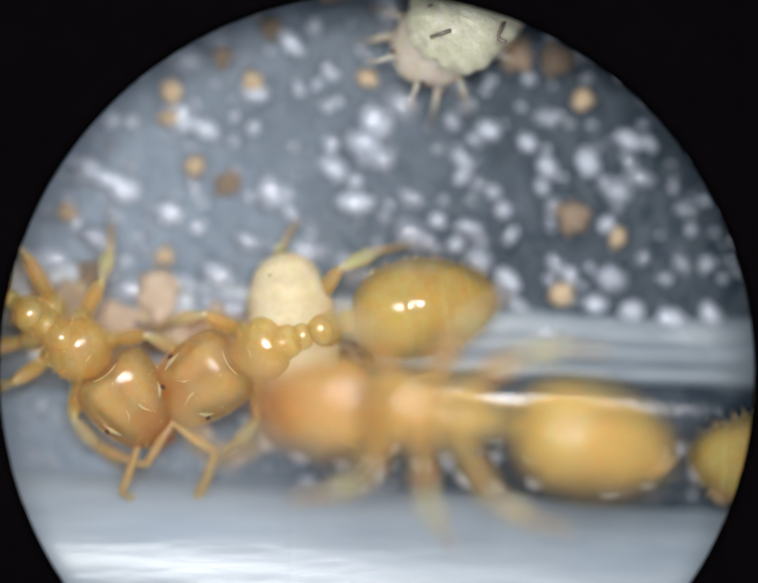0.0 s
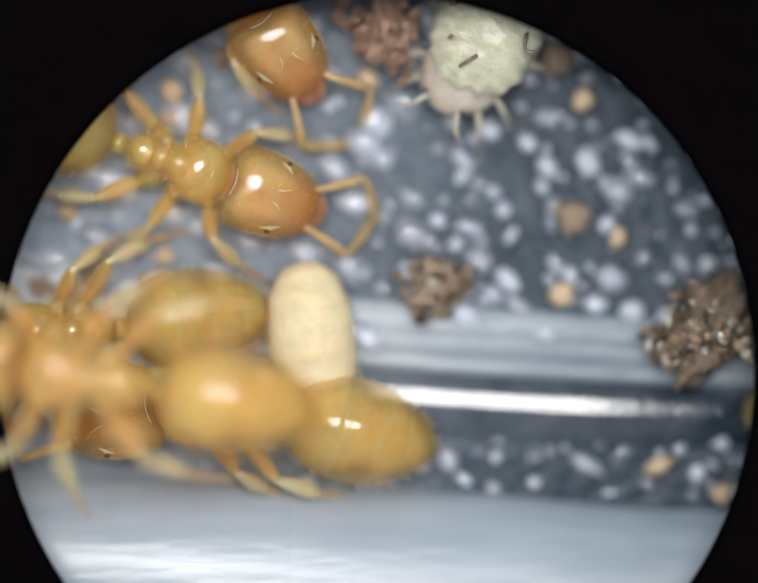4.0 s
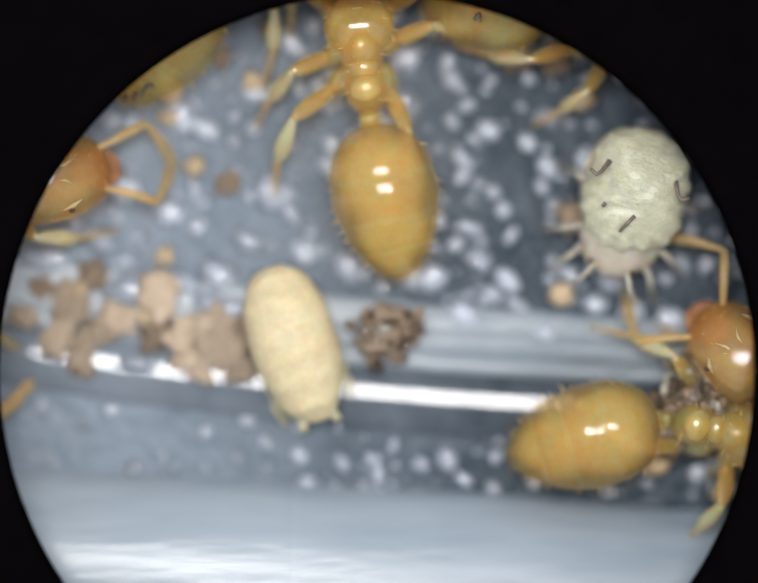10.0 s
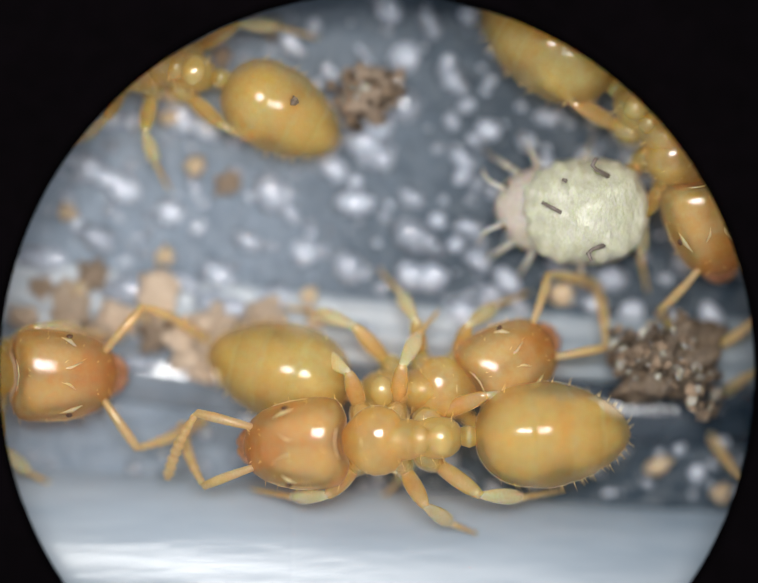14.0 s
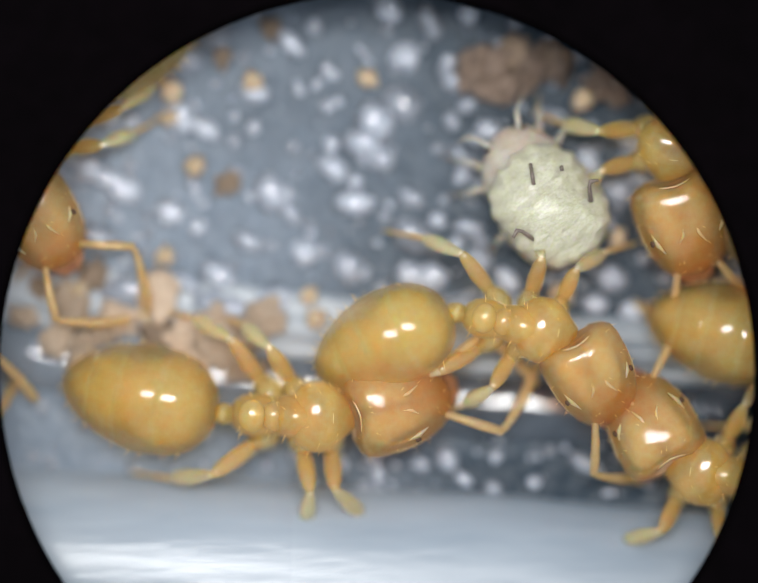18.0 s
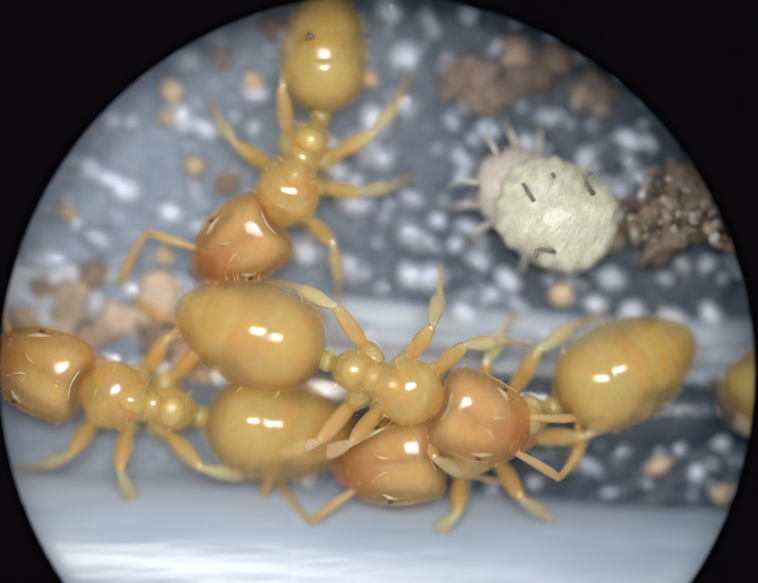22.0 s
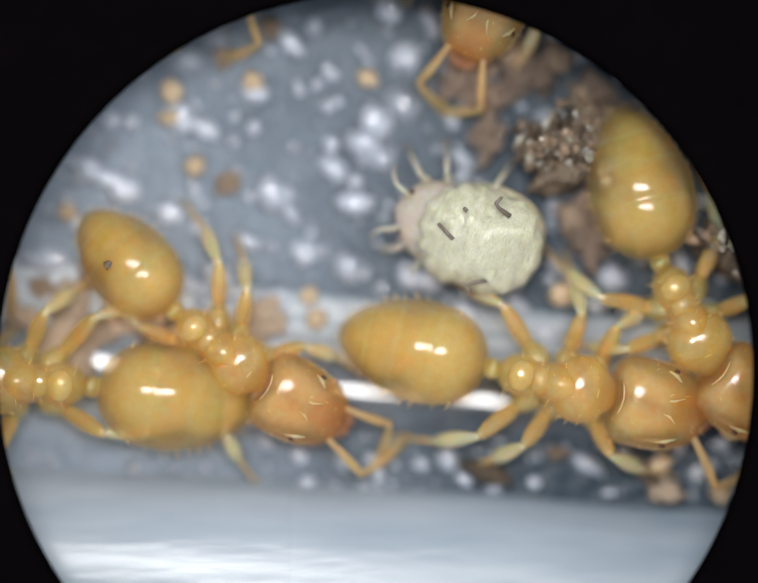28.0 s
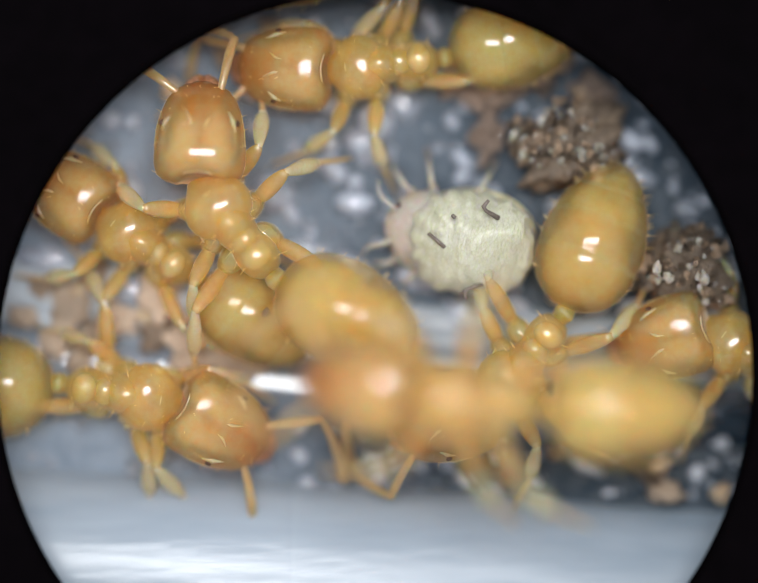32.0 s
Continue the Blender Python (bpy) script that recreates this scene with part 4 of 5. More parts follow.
def motions():
    walk(field_stop, [(t, pose(dx * PX, 0, 0)) for t, dx in ((0, 0), (22.5, 0), (24.0, 4), (25.0, 10), (25.5, 14), (26.5, 6), (27.5, -3), (32.0, -4))])
    move_ant("A", [
        (0, 430, 780, 585, 715, 860, 640), (0.3, 428, 626, 585, 640, 865, 626), (0.6, 255, 398, 410, 440, 690, 525), (1.0, 40, 380, 170, 340, 410, 365),
        (1.3, N, N, 60, 320, 300, 300), (1.6, N, N, 110, 400, 312, 290), (2.0, 120, 735, 168, 590, 328, 415), (2.3, 287, 800, 350, 650, 447, 443),
        (2.6, 106, 770, 250, 640, 461, 496), (3.0, N, N, 150, 670, 370, 610), (3.5, N, N, 140, 690, 376, 631), (5.5, 10, 560, 125, 635, 330, 745), (5.8, 20, 580, 152, 655, 385, 748),
        (6.0, 20, 560, 150, 645, 420, 780), (6.3, 70, 545, 181, 620, 447, 762), (6.5, N, N, 100, 600, 350, 691), (6.7, N, N, -30, 560, 206, 596), (7.0, N, N, -90, 520, 130, 540),
        (7.4, N, N, -350, 500, -100, 520), (9.0, N, N, -500, 700, -700, 560), (10.6, -250, 770, -430, 760, -680, 740), (11.0, -70, 740, -240, 740, -490, 730), (11.2, 345, 756, 180, 745, -60, 720), (11.5, 443, 833, 240, 785, 10, 727), (12.0, 395, 815, 230, 800, 0, 765),
        (12.3, 305, 851, 130, 825, -110, 790), (12.5, 390, 833, 185, 800, -70, 770), (12.7, 454, 798, 245, 785, 46, 762), (13.0, 560, 790, 385, 760, 110, 710), (13.3, 760, 770, 571, 775, 305, 762), (13.5, 850, 770, 680, 780, 426, 762),
        (13.7, 930, 770, 790, 790, 560, 798), (14.0, 1030, 760, 870, 790, 600, 770), (14.3, 1280, 920, 1115, 850, 855, 803), (14.5, 1489, 940, 1340, 915, 1100, 887), (15.4, 1500, 900, 1300, 860, 1020, 800),
        (16.5, 1323, 851, 1125, 790, 826, 727), (16.7, 1262, 844, 1085, 780, 801, 727), (17.0, 1300, 780, 1100, 735, 850, 745), (17.3, 1277, 709, 1080, 675, 808, 702), (17.6, 1287, 709, 1074, 674, 801, 727), (18.0, 1230, 790, 1060, 665, 800, 700, .2),
        (18.3, 1174, 798, 1014, 665, 748, 667, .2), (18.6, 1188, 815, 1025, 700, 773, 667, .2), (19.0, 1380, 930, 1195, 840, 935, 742, .25, 30), (19.3, 1850, 950, 1720, 910, 1480, 860, .1), (19.8, N, N, 2000, 900, 1740, 860),
        (24.0, N, N, 2100, 900, 2000, 650), (28.0, 1700, 850, 1900, 860, 2200, 880), (29.0, 1560, 880, 1760, 880, 2080, 880), (29.3, 1436, 886, 1640, 880, 1950, 880), (29.6, 1340, 860, 1540, 860, 1850, 880, .3),
        (30.0, 1175, 875, 1350, 840, 1600, 870, 1.4), (30.3, 1174, 880, 1370, 850, 1610, 870, 1.2), (30.5, 1160, 870, 1320, 855, 1570, 880, 1.3), (30.8, 986, 840, 1170, 860, 1447, 887, 1.4), (31.0, 890, 810, 1130, 850, 1450, 870, 1.5),
        (31.3, 801, 798, 1040, 830, 1386, 851, 1.6), (31.5, 798, 798, 1020, 830, 1348, 844, 2.0), (32.0, 720, 800, 970, 840, 1320, 850, 2.3)])
    move_ant("B", [
        (0, 240, 800, 115, 700, -80, 570), (0.3, 85, 740, -60, 650, -280, 540), (0.6, 225, 745, 70, 680, -150, 590), (1.0, 310, 850, 140, 745, 0, 590), (1.3, 440, 880, 300, 810, 125, 675), (1.6, 540, 880, 400, 790, 188, 674),
        (2.0, 330, 900, 140, 880, -120, 850), (2.5, N, N, -250, 850, -500, 800), (8.0, N, N, -700, 300, -700, 600), (16.0, N, N, 100, -700, -150, -500), (23.6, 1300, -300, 1370, -420, 1500, -600), (24.0, 1250, -130, 1330, -250, 1480, -430), (24.5, 1165, 110, 1230, -10, 1370, -180), (25.0, 1090, 10, 1180, -90, 1330, -260), (25.5, 1090, -150, 1190, -260, 1350, -420), (27.3, 1050, -150, 1150, -270, 1330, -450),
        (27.9, 1020, -15, 1115, -135, 1295, -315), (28.2, 1020, 0, 1115, -120, 1295, -300), (28.8, 1020, -150, 1120, -270, 1300, -450), (29.9, 1000, -150, 1110, -270, 1300, -450), (30.5, 957, 85, 1070, -30, 1250, -200), (30.8, 897, 160, 1004, 40, 1180, -150),
        (31.0, 900, 195, 985, 85, 1120, -120), (31.3, 872, 230, 990, 106, 1200, -40), (31.5, 780, 248, 915, 140, 1064, 20), (31.7, 603, 177, 785, 145, 1021, 71), (32.0, 610, 140, 790, 130, 1050, 85)])
    move_ant("Z", [
        (0, 660, 840, 890, 850, 1230, 910, 2.4), (0.3, 590, 840, 820, 860, 1140, 900, 2.4), (0.6, 532, 850, 733, 865, 1040, 898, 2.4), (1.0, 480, 820, 660, 870, 945, 890, 2.4), (1.3, 440, 820, 640, 860, 940, 880, 2.4), (2.0, 380, 800, 560, 845, 850, 870, 2.5),
        (2.6, 250, 800, 450, 850, 730, 860, 2.4), (3.0, 120, 780, 340, 850, 650, 855, 2.2), (3.5, 80, 780, 290, 830, 600, 850, 2.0), (4.5, -250, 700, -50, 720, 250, 780, 1.2), (5.3, -600, 650, -400, 660, -100, 700, .3), (7.5, N, N, -700, 500, -500, 650),
        (9.4, -150, 380, -300, 390, -550, 420), (10.0, 60, 375, -90, 400, -340, 440), (10.3, 411, 490, 234, 480, -50, 470), (10.5, 390, 479, 230, 462, -50, 450), (10.7, 418, 319, 235, 355, -20, 400), (11.0, 485, 100, 345, 165, 140, 310),
        (11.3, 677, 30, 530, 115, 323, 266), (11.5, 810, 10, 665, 60, 461, 177), (11.7, 1092, 124, 915, 125, 649, 160), (12.0, 1210, 205, 1080, 165, 810, 150), (12.3, 1262, 284, 1100, 210, 837, 170), (12.5, 1312, 301, 1155, 215, 922, 160), (12.7, 1323, 266, 1190, 160, 986, 71),
        (13.0, 1380, 250, 1270, 135, 1080, 50), (13.3, 1370, 270, 1255, 160, 1040, 45), (13.5, 1418, 355, 1290, 250, 1082, 106), (13.7, 1447, 390, 1323, 284, 1145, 124), (14.0, 1450, 420, 1345, 285, 1170, 115), (14.2, 1475, 490, 1395, 330, 1227, 142), (14.5, 1490, 525, 1390, 360, 1223, 160),
        (15.5, 1640, 500, 1490, 420, 1260, 320), (16.5, 1750, 500, 1590, 495, 1350, 470, .25), (16.7, 1790, 600, 1630, 580, 1395, 550, .25), (17.0, 1960, 640, 1810, 580, 1572, 505, .1), (17.3, 1650, 700, 1540, 590, 1348, 461, .25), (17.6, 1750, 600, 1610, 540, 1394, 443, .25), (18.0, 2000, 600, 1850, 550, 1600, 450),
        (19.0, N, N, 2000, 850, 1750, 700), (20.0, N, N, 1900, 950, 1630, 930), (20.6, N, N, 1720, 950, 1452, 940, .3), (21.0, N, N, 1660, 900, 1390, 890, .5), (21.3, N, N, 1740, 930, 1472, 922, .4), (21.6, N, N, 1930, 900, 1670, 880, .2), (22.0, N, N, 1950, 800, 1690, 800), (22.4, N, N, 1930, 770, 1680, 775), (23.0, N, N, 1900, 790, 1635, 790),
        (23.4, N, N, 1905, 815, 1640, 812), (23.8, N, N, 1850, 800, 1600, 780), (24.4, 1700, 900, 1850, 860, 2000, 700), (25.0, 1510, 890, 1680, 900, 1960, 900), (25.5, 1103, 869, 1280, 885, 1475, 904), (26.0, 900, 830, 1080, 840, 1330, 860), (26.5, 960, 900, 1010, 800, 1090, 620), (27.0, 1220, 920, 1080, 820, 950, 640),
        (27.5, 1390, 885, 1180, 830, 904, 709), (28.0, 1340, 835, 1140, 790, 878, 728), (28.3, 1376, 851, 1160, 800, 879, 745), (28.6, 1191, 915, 1035, 805, 855, 674), (29.0, 925, 880, 885, 725, 790, 568, .1, 46), (29.3, 620, 869, 735, 760, 752, 585), (29.6, 489, 851, 640, 755, 755, 557), (30.0, 400, 800, 560, 735, 750, 560), (30.3, 358, 762, 560, 725, 748, 567),
        (30.5, 248, 479, 450, 540, 727, 479, .35, 26), (30.8, 170, 496, 375, 565, 667, 567, .35, 26), (31.0, 155, 590, 350, 608, 670, 580, .35, 26), (31.3, 181, 631, 400, 650, 695, 620, .35, 26), (31.5, 230, 514, 415, 600, 691, 656, .35, 26), (31.7, 330, 426, 460, 550, 702, 674, .35, 26), (32.0, 415, 285, 480, 455, 705, 640, .35, 26)])
    move_ant("F", [
        (0, 1900, 680, 2040, 650, 2300, 620), (0.3, 1409, 685, 1560, 660, 1800, 620), (0.6, 1275, 815, 1430, 765, 1680, 700), (1.0, 1080, 860, 1190, 850, 1425, 810), (1.3, 762, 740, 950, 800, 1188, 833), (1.6, 755, 691, 935, 745, 1145, 780), (2.0, 840, 690, 965, 720, 1185, 752, 0, 28), (2.3, 801, 762, 960, 762, 1227, 745),
        (2.6, 770, 800, 922, 810, 1152, 780), (3.0, 540, 822, 670, 832, 872, 836, 0, 20), (3.3, 540, 830, 684, 833, 897, 844), (3.5, 530, 860, 650, 868, 872, 904), (4.2, 180, 850, 350, 860, 600, 880), (5.0, -300, 800, -130, 820, 130, 850), (5.4, N, N, -450, 800, -180, 820), (6.1, -120, 830, -300, 850, -560, 860),
        (6.7, 64, 780, -100, 800, -360, 820), (7.0, 385, 845, 215, 835, -25, 820), (7.3, 518, 850, 350, 865, 120, 869), (7.5, 620, 851, 461, 850, 230, 850), (7.7, 745, 869, 560, 865, 312, 880), (8.0, 785, 875, 605, 850, 340, 855), (8.3, 890, 922, 690, 915, 429, 897), (8.5, 960, 930, 775, 930, 525, 922), (8.7, 1060, 900, 880, 910, 631, 922),
        (9.0, 1180, 800, 1000, 820, 760, 810), (9.3, 1210, 851, 1050, 833, 819, 808), (9.5, 1240, 890, 1080, 865, 869, 833), (9.7, 1447, 904, 1280, 900, 1039, 880), (10.0, 1635, 970, 1485, 930, 1260, 908), (10.3, 1650, 980, 1490, 945, 1262, 904), (10.7, 1700, 930, 1550, 925, 1300, 910), (11.0, 1950, 900, 1800, 900, 1540, 900), (12.0, 1900, 900, 2050, 850, 2200, 650),
        (12.6, 1500, 890, 1680, 900, 1950, 920), (13.0, 1160, 830, 1350, 865, 1600, 930), (13.3, 784, 815, 990, 840, 1316, 894, .25), (13.5, 762, 833, 950, 850, 1277, 887, .25), (13.7, 702, 869, 890, 860, 1234, 887, .3), (14.0, 610, 920, 800, 910, 1150, 900, .35), (14.2, 642, 815, 830, 800, 1174, 762, .35), (14.3, 619, 614, 830, 610, 1162, 661, .35), (14.5, 620, 360, 800, 470, 1082, 638, .2), (15.0, 520, 40, 640, 200, 830, 420), (15.6, 500, -400, 560, -250, 650, 0),
        (17.0, 900, -400, 800, -550, 600, -650), (18.8, N, N, 1500, -300, 1300, -500), (19.5, 1330, 40, 1480, 0, 1740, -80), (19.8, 1188, 135, 1330, 100, 1560, 20), (20.0, 1075, 150, 1220, 140, 1450, 90), (20.3, 1039, 443, 1145, 319, 1305, 213, .6), (20.6, 1138, 727, 1209, 585, 1351, 372, .2), (21.0, 1350, 780, 1372, 620, 1430, 395), (21.3, 1400, 850, 1432, 700, 1454, 496), (21.6, 1199, 887, 1310, 780, 1447, 603), (22.0, 850, 945, 1010, 890, 1265, 780),
        (22.4, 524, 732, 690, 775, 920, 830), (22.6, 284, 638, 443, 674, 656, 762), (23.0, 5, 650, 170, 665, 455, 722), (23.4, 64, 727, 250, 709, 525, 720), (23.7, 57, 715, 235, 704, 518, 709), (24.0, -25, 700, 125, 705, 385, 732), (24.3, 90, 762, 270, 730, 550, 727), (24.7, 117, 738, 285, 750, 543, 800), (25.0, -200, 700, -40, 730, 200, 780), (25.4, N, N, -440, 700, -190, 740), (27.0, N, N, -600, 600, -350, 650)])
    move_ant("G", [
        (0, N, N, 1860, 985, 1672, 968), (0.3, N, N, 1690, 970, 1455, 955), (0.6, N, N, 1740, 960, 1490, 950), (1.0, N, N, 2000, 950, 1750, 940), (2.0, N, N, 1980, 880, 1730, 880), (2.3, N, N, 1700, 870, 1440, 870), (2.6, N, N, 1640, 860, 1385, 850), (3.0, N, N, 2000, 860, 1750, 850), (5.5, N, N, 2010, 850, 1760, 860), (6.0, N, N, 1920, 840, 1665, 850), (6.5, N, N, 1840, 840, 1590, 865), (6.7, N, N, 1740, 820, 1490, 869),
        (7.0, 1615, 762, 1482, 822, 1225, 890), (7.3, 1520, 815, 1360, 815, 1103, 922), (7.5, 1490, 835, 1310, 810, 1028, 851), (7.7, 1429, 815, 1260, 785, 1003, 851), (8.0, 1385, 915, 1260, 790, 1050, 715, .25), (8.3, 1145, 880, 1120, 780, 1032, 720, .6, 30), (8.5, 1000, 890, 1015, 780, 1010, 690, .6, 45), (8.7, 790, 835, 890, 740, 985, 656, .5, 56), (9.0, 500, 480, 690, 530, 925, 575, .4, 62),
        (9.3, 411, 375, 571, 450, 855, 525, .4, 42), (9.5, 567, 165, 650, 340, 869, 560, .3), (9.7, 613, 89, 665, 290, 844, 532, .2), (10.0, 740, -80, 755, 120, 795, 385), (10.3, N, N, 800, -180, 825, 60), (10.5, N, N, 850, -240, 869, 0), (10.8, N, N, 900, -450, 880, -200), (14.0, N, N, 1600, -400, 1350, -450), (17.0, 1600, 50, 1650, -120, 1750, -350), (17.8, 1440, 380, 1430, 230, 1450, -20), (18.0, 1405, 400, 1415, 250, 1450, 0), (18.3, 1475, 620, 1480, 440, 1500, 180), (18.6, 1640, 640, 1640, 460, 1600, 200), (19.2, 1950, 500, 1850, 400, 1650, 230),
        (20.5, 1700, -100, 1800, 50, 1900, 300), (22.0, 1300, -300, 1450, -250, 1700, -150), (23.0, 1080, -120, 1200, -210, 1400, -350), (23.4, 1040, 30, 1150, -80, 1330, -250), (23.7, 908, 40, 1040, -60, 1230, -200), (24.0, 885, 95, 1010, -20, 1175, -190), (24.3, 709, 266, 820, 140, 985, -20), (24.7, 525, 344, 631, 210, 826, 53), (25.0, 735, 592, 762, 420, 850, 130, .2), (25.5, 631, 887, 655, 705, 677, 443), (26.2, 560, 930, 620, 790, 760, 580),
        (27.0, 220, 800, 400, 800, 640, 810), (27.5, 110, 760, 320, 795, 590, 850), (28.0, -110, 785, 50, 795, 310, 820), (28.3, N, N, 85, 770, 348, 800), (28.6, N, N, 80, 810, 340, 785), (29.0, N, N, -90, 830, 160, 825), (29.3, N, N, -120, 825, 142, 815), (29.6, N, N, -240, 840, 28, 833), (30.1, N, N, -500, 830, -200, 830)])
    move_ant("D", [
        (0, N, N, -500, 420, -750, 380), (2.3, -150, 480, -300, 470, -550, 450), (3.0, 175, 520, 10, 490, -250, 430), (3.3, 525, 410, 347, 395, 100, 440), (3.5, 642, 461, 447, 408, 198, 372), (4.3, 420, 330, 250, 270, 0, 180), (5.3, 120, 240, -20, 180, -250, 80), (5.8, 294, 355, 160, 285, -30, 150), (6.0, 370, 345, 230, 270, 60, 140),
        (6.3, 482, 461, 340, 340, 180, 190), (6.5, 532, 532, 455, 420, 301, 248), (6.7, 667, 585, 560, 465, 418, 277), (7.0, 930, 762, 812, 672, 628, 505, .3), (7.3, 908, 640, 785, 598, 553, 514, .3), (7.5, 915, 656, 795, 612, 532, 525, .3), (7.7, 915, 656, 795, 630, 542, 560, .3), (8.0, 860, 605, 715, 560, 450, 520, .3), (8.3, 713, 705, 610, 635, 376, 525, .3), (8.5, 667, 656, 555, 585, 372, 479, .2), (8.7, 667, 479, 500, 478, 277, 461, .15),
        (9.0, 395, 155, 310, 290, 130, 490), (9.3, 350, 30, 280, 190, 150, 400), (9.5, 370, -40, 300, 120, 177, 337), (9.7, 480, -120, 390, 20, 241, 200), (10.2, 600, -400, 520, -250, 400, -20), (11.5, N, N, 0, -500, 250, -400), (14.5, N, N, -400, 0, -300, -250), (16.3, 100, 450, 0, 340, -150, 150), (17.0, 70, 410, 20, 260, 20, 0), (18.0, 90, 430, 110, 300, 250, 100), (18.3, 140, 470, 180, 320, 323, 106), (18.6, 230, 514, 284, 340, 372, 106), (19.0, 415, 475, 475, 345, 600, 105), (19.3, 347, 461, 447, 322, 596, 120),
        (19.6, 358, 461, 447, 322, 606, 100), (19.8, 301, 443, 408, 290, 585, 106), (20.0, 240, 430, 385, 310, 600, 110), (20.3, 100, 532, 241, 430, 450, 266), (20.6, -180, 620, -60, 530, 150, 400), (21.0, N, N, -400, 600, -150, 480), (24.0, N, N, -400, -100, -500, 200), (26.8, 1000, -420, 930, -290, 820, -40), (27.2, 930, -280, 875, -140, 765, 75), (27.5, 915, -240, 860, -105, 750, 95), (27.7, 980, -420, 900, -320, 800, -120), (27.9, 560, -190, 700, -300, 900, -400), (28.3, 480, 110, 640, 20, 860, -80), (28.6, 340, 270, 495, 142, 735, 30), (29.0, 212, 328, 365, 215, 675, 76),
        (29.3, 124, 270, 300, 180, 550, 95), (29.6, 60, 160, 240, 110, 490, 60), (30.0, -20, 120, 160, 100, 420, 60), (30.4, -300, 0, -120, 0, 140, -20)])
    move_ant("E", [
        (0, 60, -350, 0, -500, -100, -750), (2.4, 150, 110, 60, 0, -100, -180), (3.0, 235, 275, 100, 250, -150, 180), (3.3, 400, 160, 280, 50, 100, -120), (3.5, 510, 142, 400, 20, 220, -150), (4.5, 560, 40, 480, -90, 350, -300), (5.5, 603, 89, 560, -60, 480, -300), (5.8, 649, 266, 600, 142, 450, -20), (6.0, 655, 310, 620, 175, 500, 45), (6.3, 730, 380, 660, 240, 535, 80), (6.5, 762, 425, 727, 275, 603, 124),
        (6.7, 816, 350, 745, 220, 631, 80), (7.0, 890, 345, 845, 228, 675, 68), (7.3, 908, 355, 837, 235, 695, 80), (7.5, 869, 319, 795, 195, 620, 45), (7.7, 791, 266, 720, 145, 600, -30), (8.0, 870, 270, 785, 160, 640, 20), (8.3, 908, 347, 808, 230, 677, 60), (8.5, 904, 344, 808, 228, 656, 80), (8.7, 904, 372, 808, 248, 684, 80), (9.0, 1010, 365, 925, 230, 785, 70), (9.3, 1191, 230, 1050, 142, 855, 55), (9.5, 1188, 177, 1046, 85, 860, 10),
        (9.7, 1250, 110, 1130, 50, 940, 10), (10.0, 1400, 130, 1265, 80, 1045, 25), (10.4, 1620, 150, 1480, 80, 1250, -60), (11.0, 1750, 400, 1750, 240, 1720, 0), (11.4, 1560, 850, 1600, 700, 1640, 450), (11.7, 1358, 915, 1425, 780, 1482, 550), (12.0, 1045, 815, 1200, 760, 1420, 640), (12.3, 855, 691, 1005, 705, 1262, 691), (12.5, 691, 691, 840, 722, 1064, 716), (12.7, 560, 461, 710, 550, 897, 656), (13.0, 240, 350, 400, 395, 660, 490), (13.3, 287, 426, 447, 395, 695, 355), (13.5, 266, 390, 426, 350, 667, 284),
        (13.7, 223, 301, 380, 290, 624, 277), (14.0, 180, 140, 325, 155, 550, 220), (14.2, 90, 10, 240, 60, 500, 160), (14.5, -100, 100, 20, 160, 215, 270), (15.2, N, N, -350, 0, -120, 100), (17.5, 400, -500, 250, -500, 0, -450), (19.3, 950, -200, 900, -350, 800, -580), (20.0, 890, -45, 870, -205, 820, -440), (20.3, 968, 89, 930, -60, 850, -300), (20.6, 872, 145, 850, 0, 800, -250), (21.0, 690, 495, 710, 330, 715, 100), (21.3, 798, 585, 770, 440, 727, 195), (21.6, 862, 550, 820, 400, 738, 170), (21.8, 746, 472, 730, 325, 690, 95),
        (22.0, 510, 490, 600, 350, 665, 120), (22.3, 74, 480, 260, 400, 518, 230), (22.6, 71, 514, 230, 430, 479, 319), (23.0, 90, 490, 245, 420, 500, 330), (23.4, 20, 550, 170, 460, 418, 319), (23.7, -10, 530, 140, 445, 376, 319), (24.0, 20, 460, 165, 380, 405, 255), (24.3, 142, 514, 225, 370, 426, 213), (24.7, 259, 560, 300, 430, 410, 241), (25.0, 455, 625, 430, 480, 490, 285), (25.5, 287, 869, 287, 700, 305, 461), (26.5, 330, 850, 270, 700, 180, 480), (27.5, 412, 838, 315, 720, 195, 555), (28.0, 590, 815, 470, 725, 285, 562),
        (28.3, 684, 869, 545, 755, 348, 585), (28.6, 677, 790, 553, 715, 358, 585), (29.0, 480, 890, 495, 755, 375, 600), (29.3, 355, 851, 420, 725, 426, 525), (29.6, 241, 833, 395, 755, 507, 567), (30.0, 215, 815, 380, 745, 570, 620), (30.3, 163, 780, 320, 745, 560, 700), (30.5, 177, 727, 330, 745, 585, 727), (31.0, 150, 720, 320, 750, 600, 770), (31.5, 140, 600, 300, 680, 540, 720), (32.0, 165, 415, 320, 520, 495, 640)])
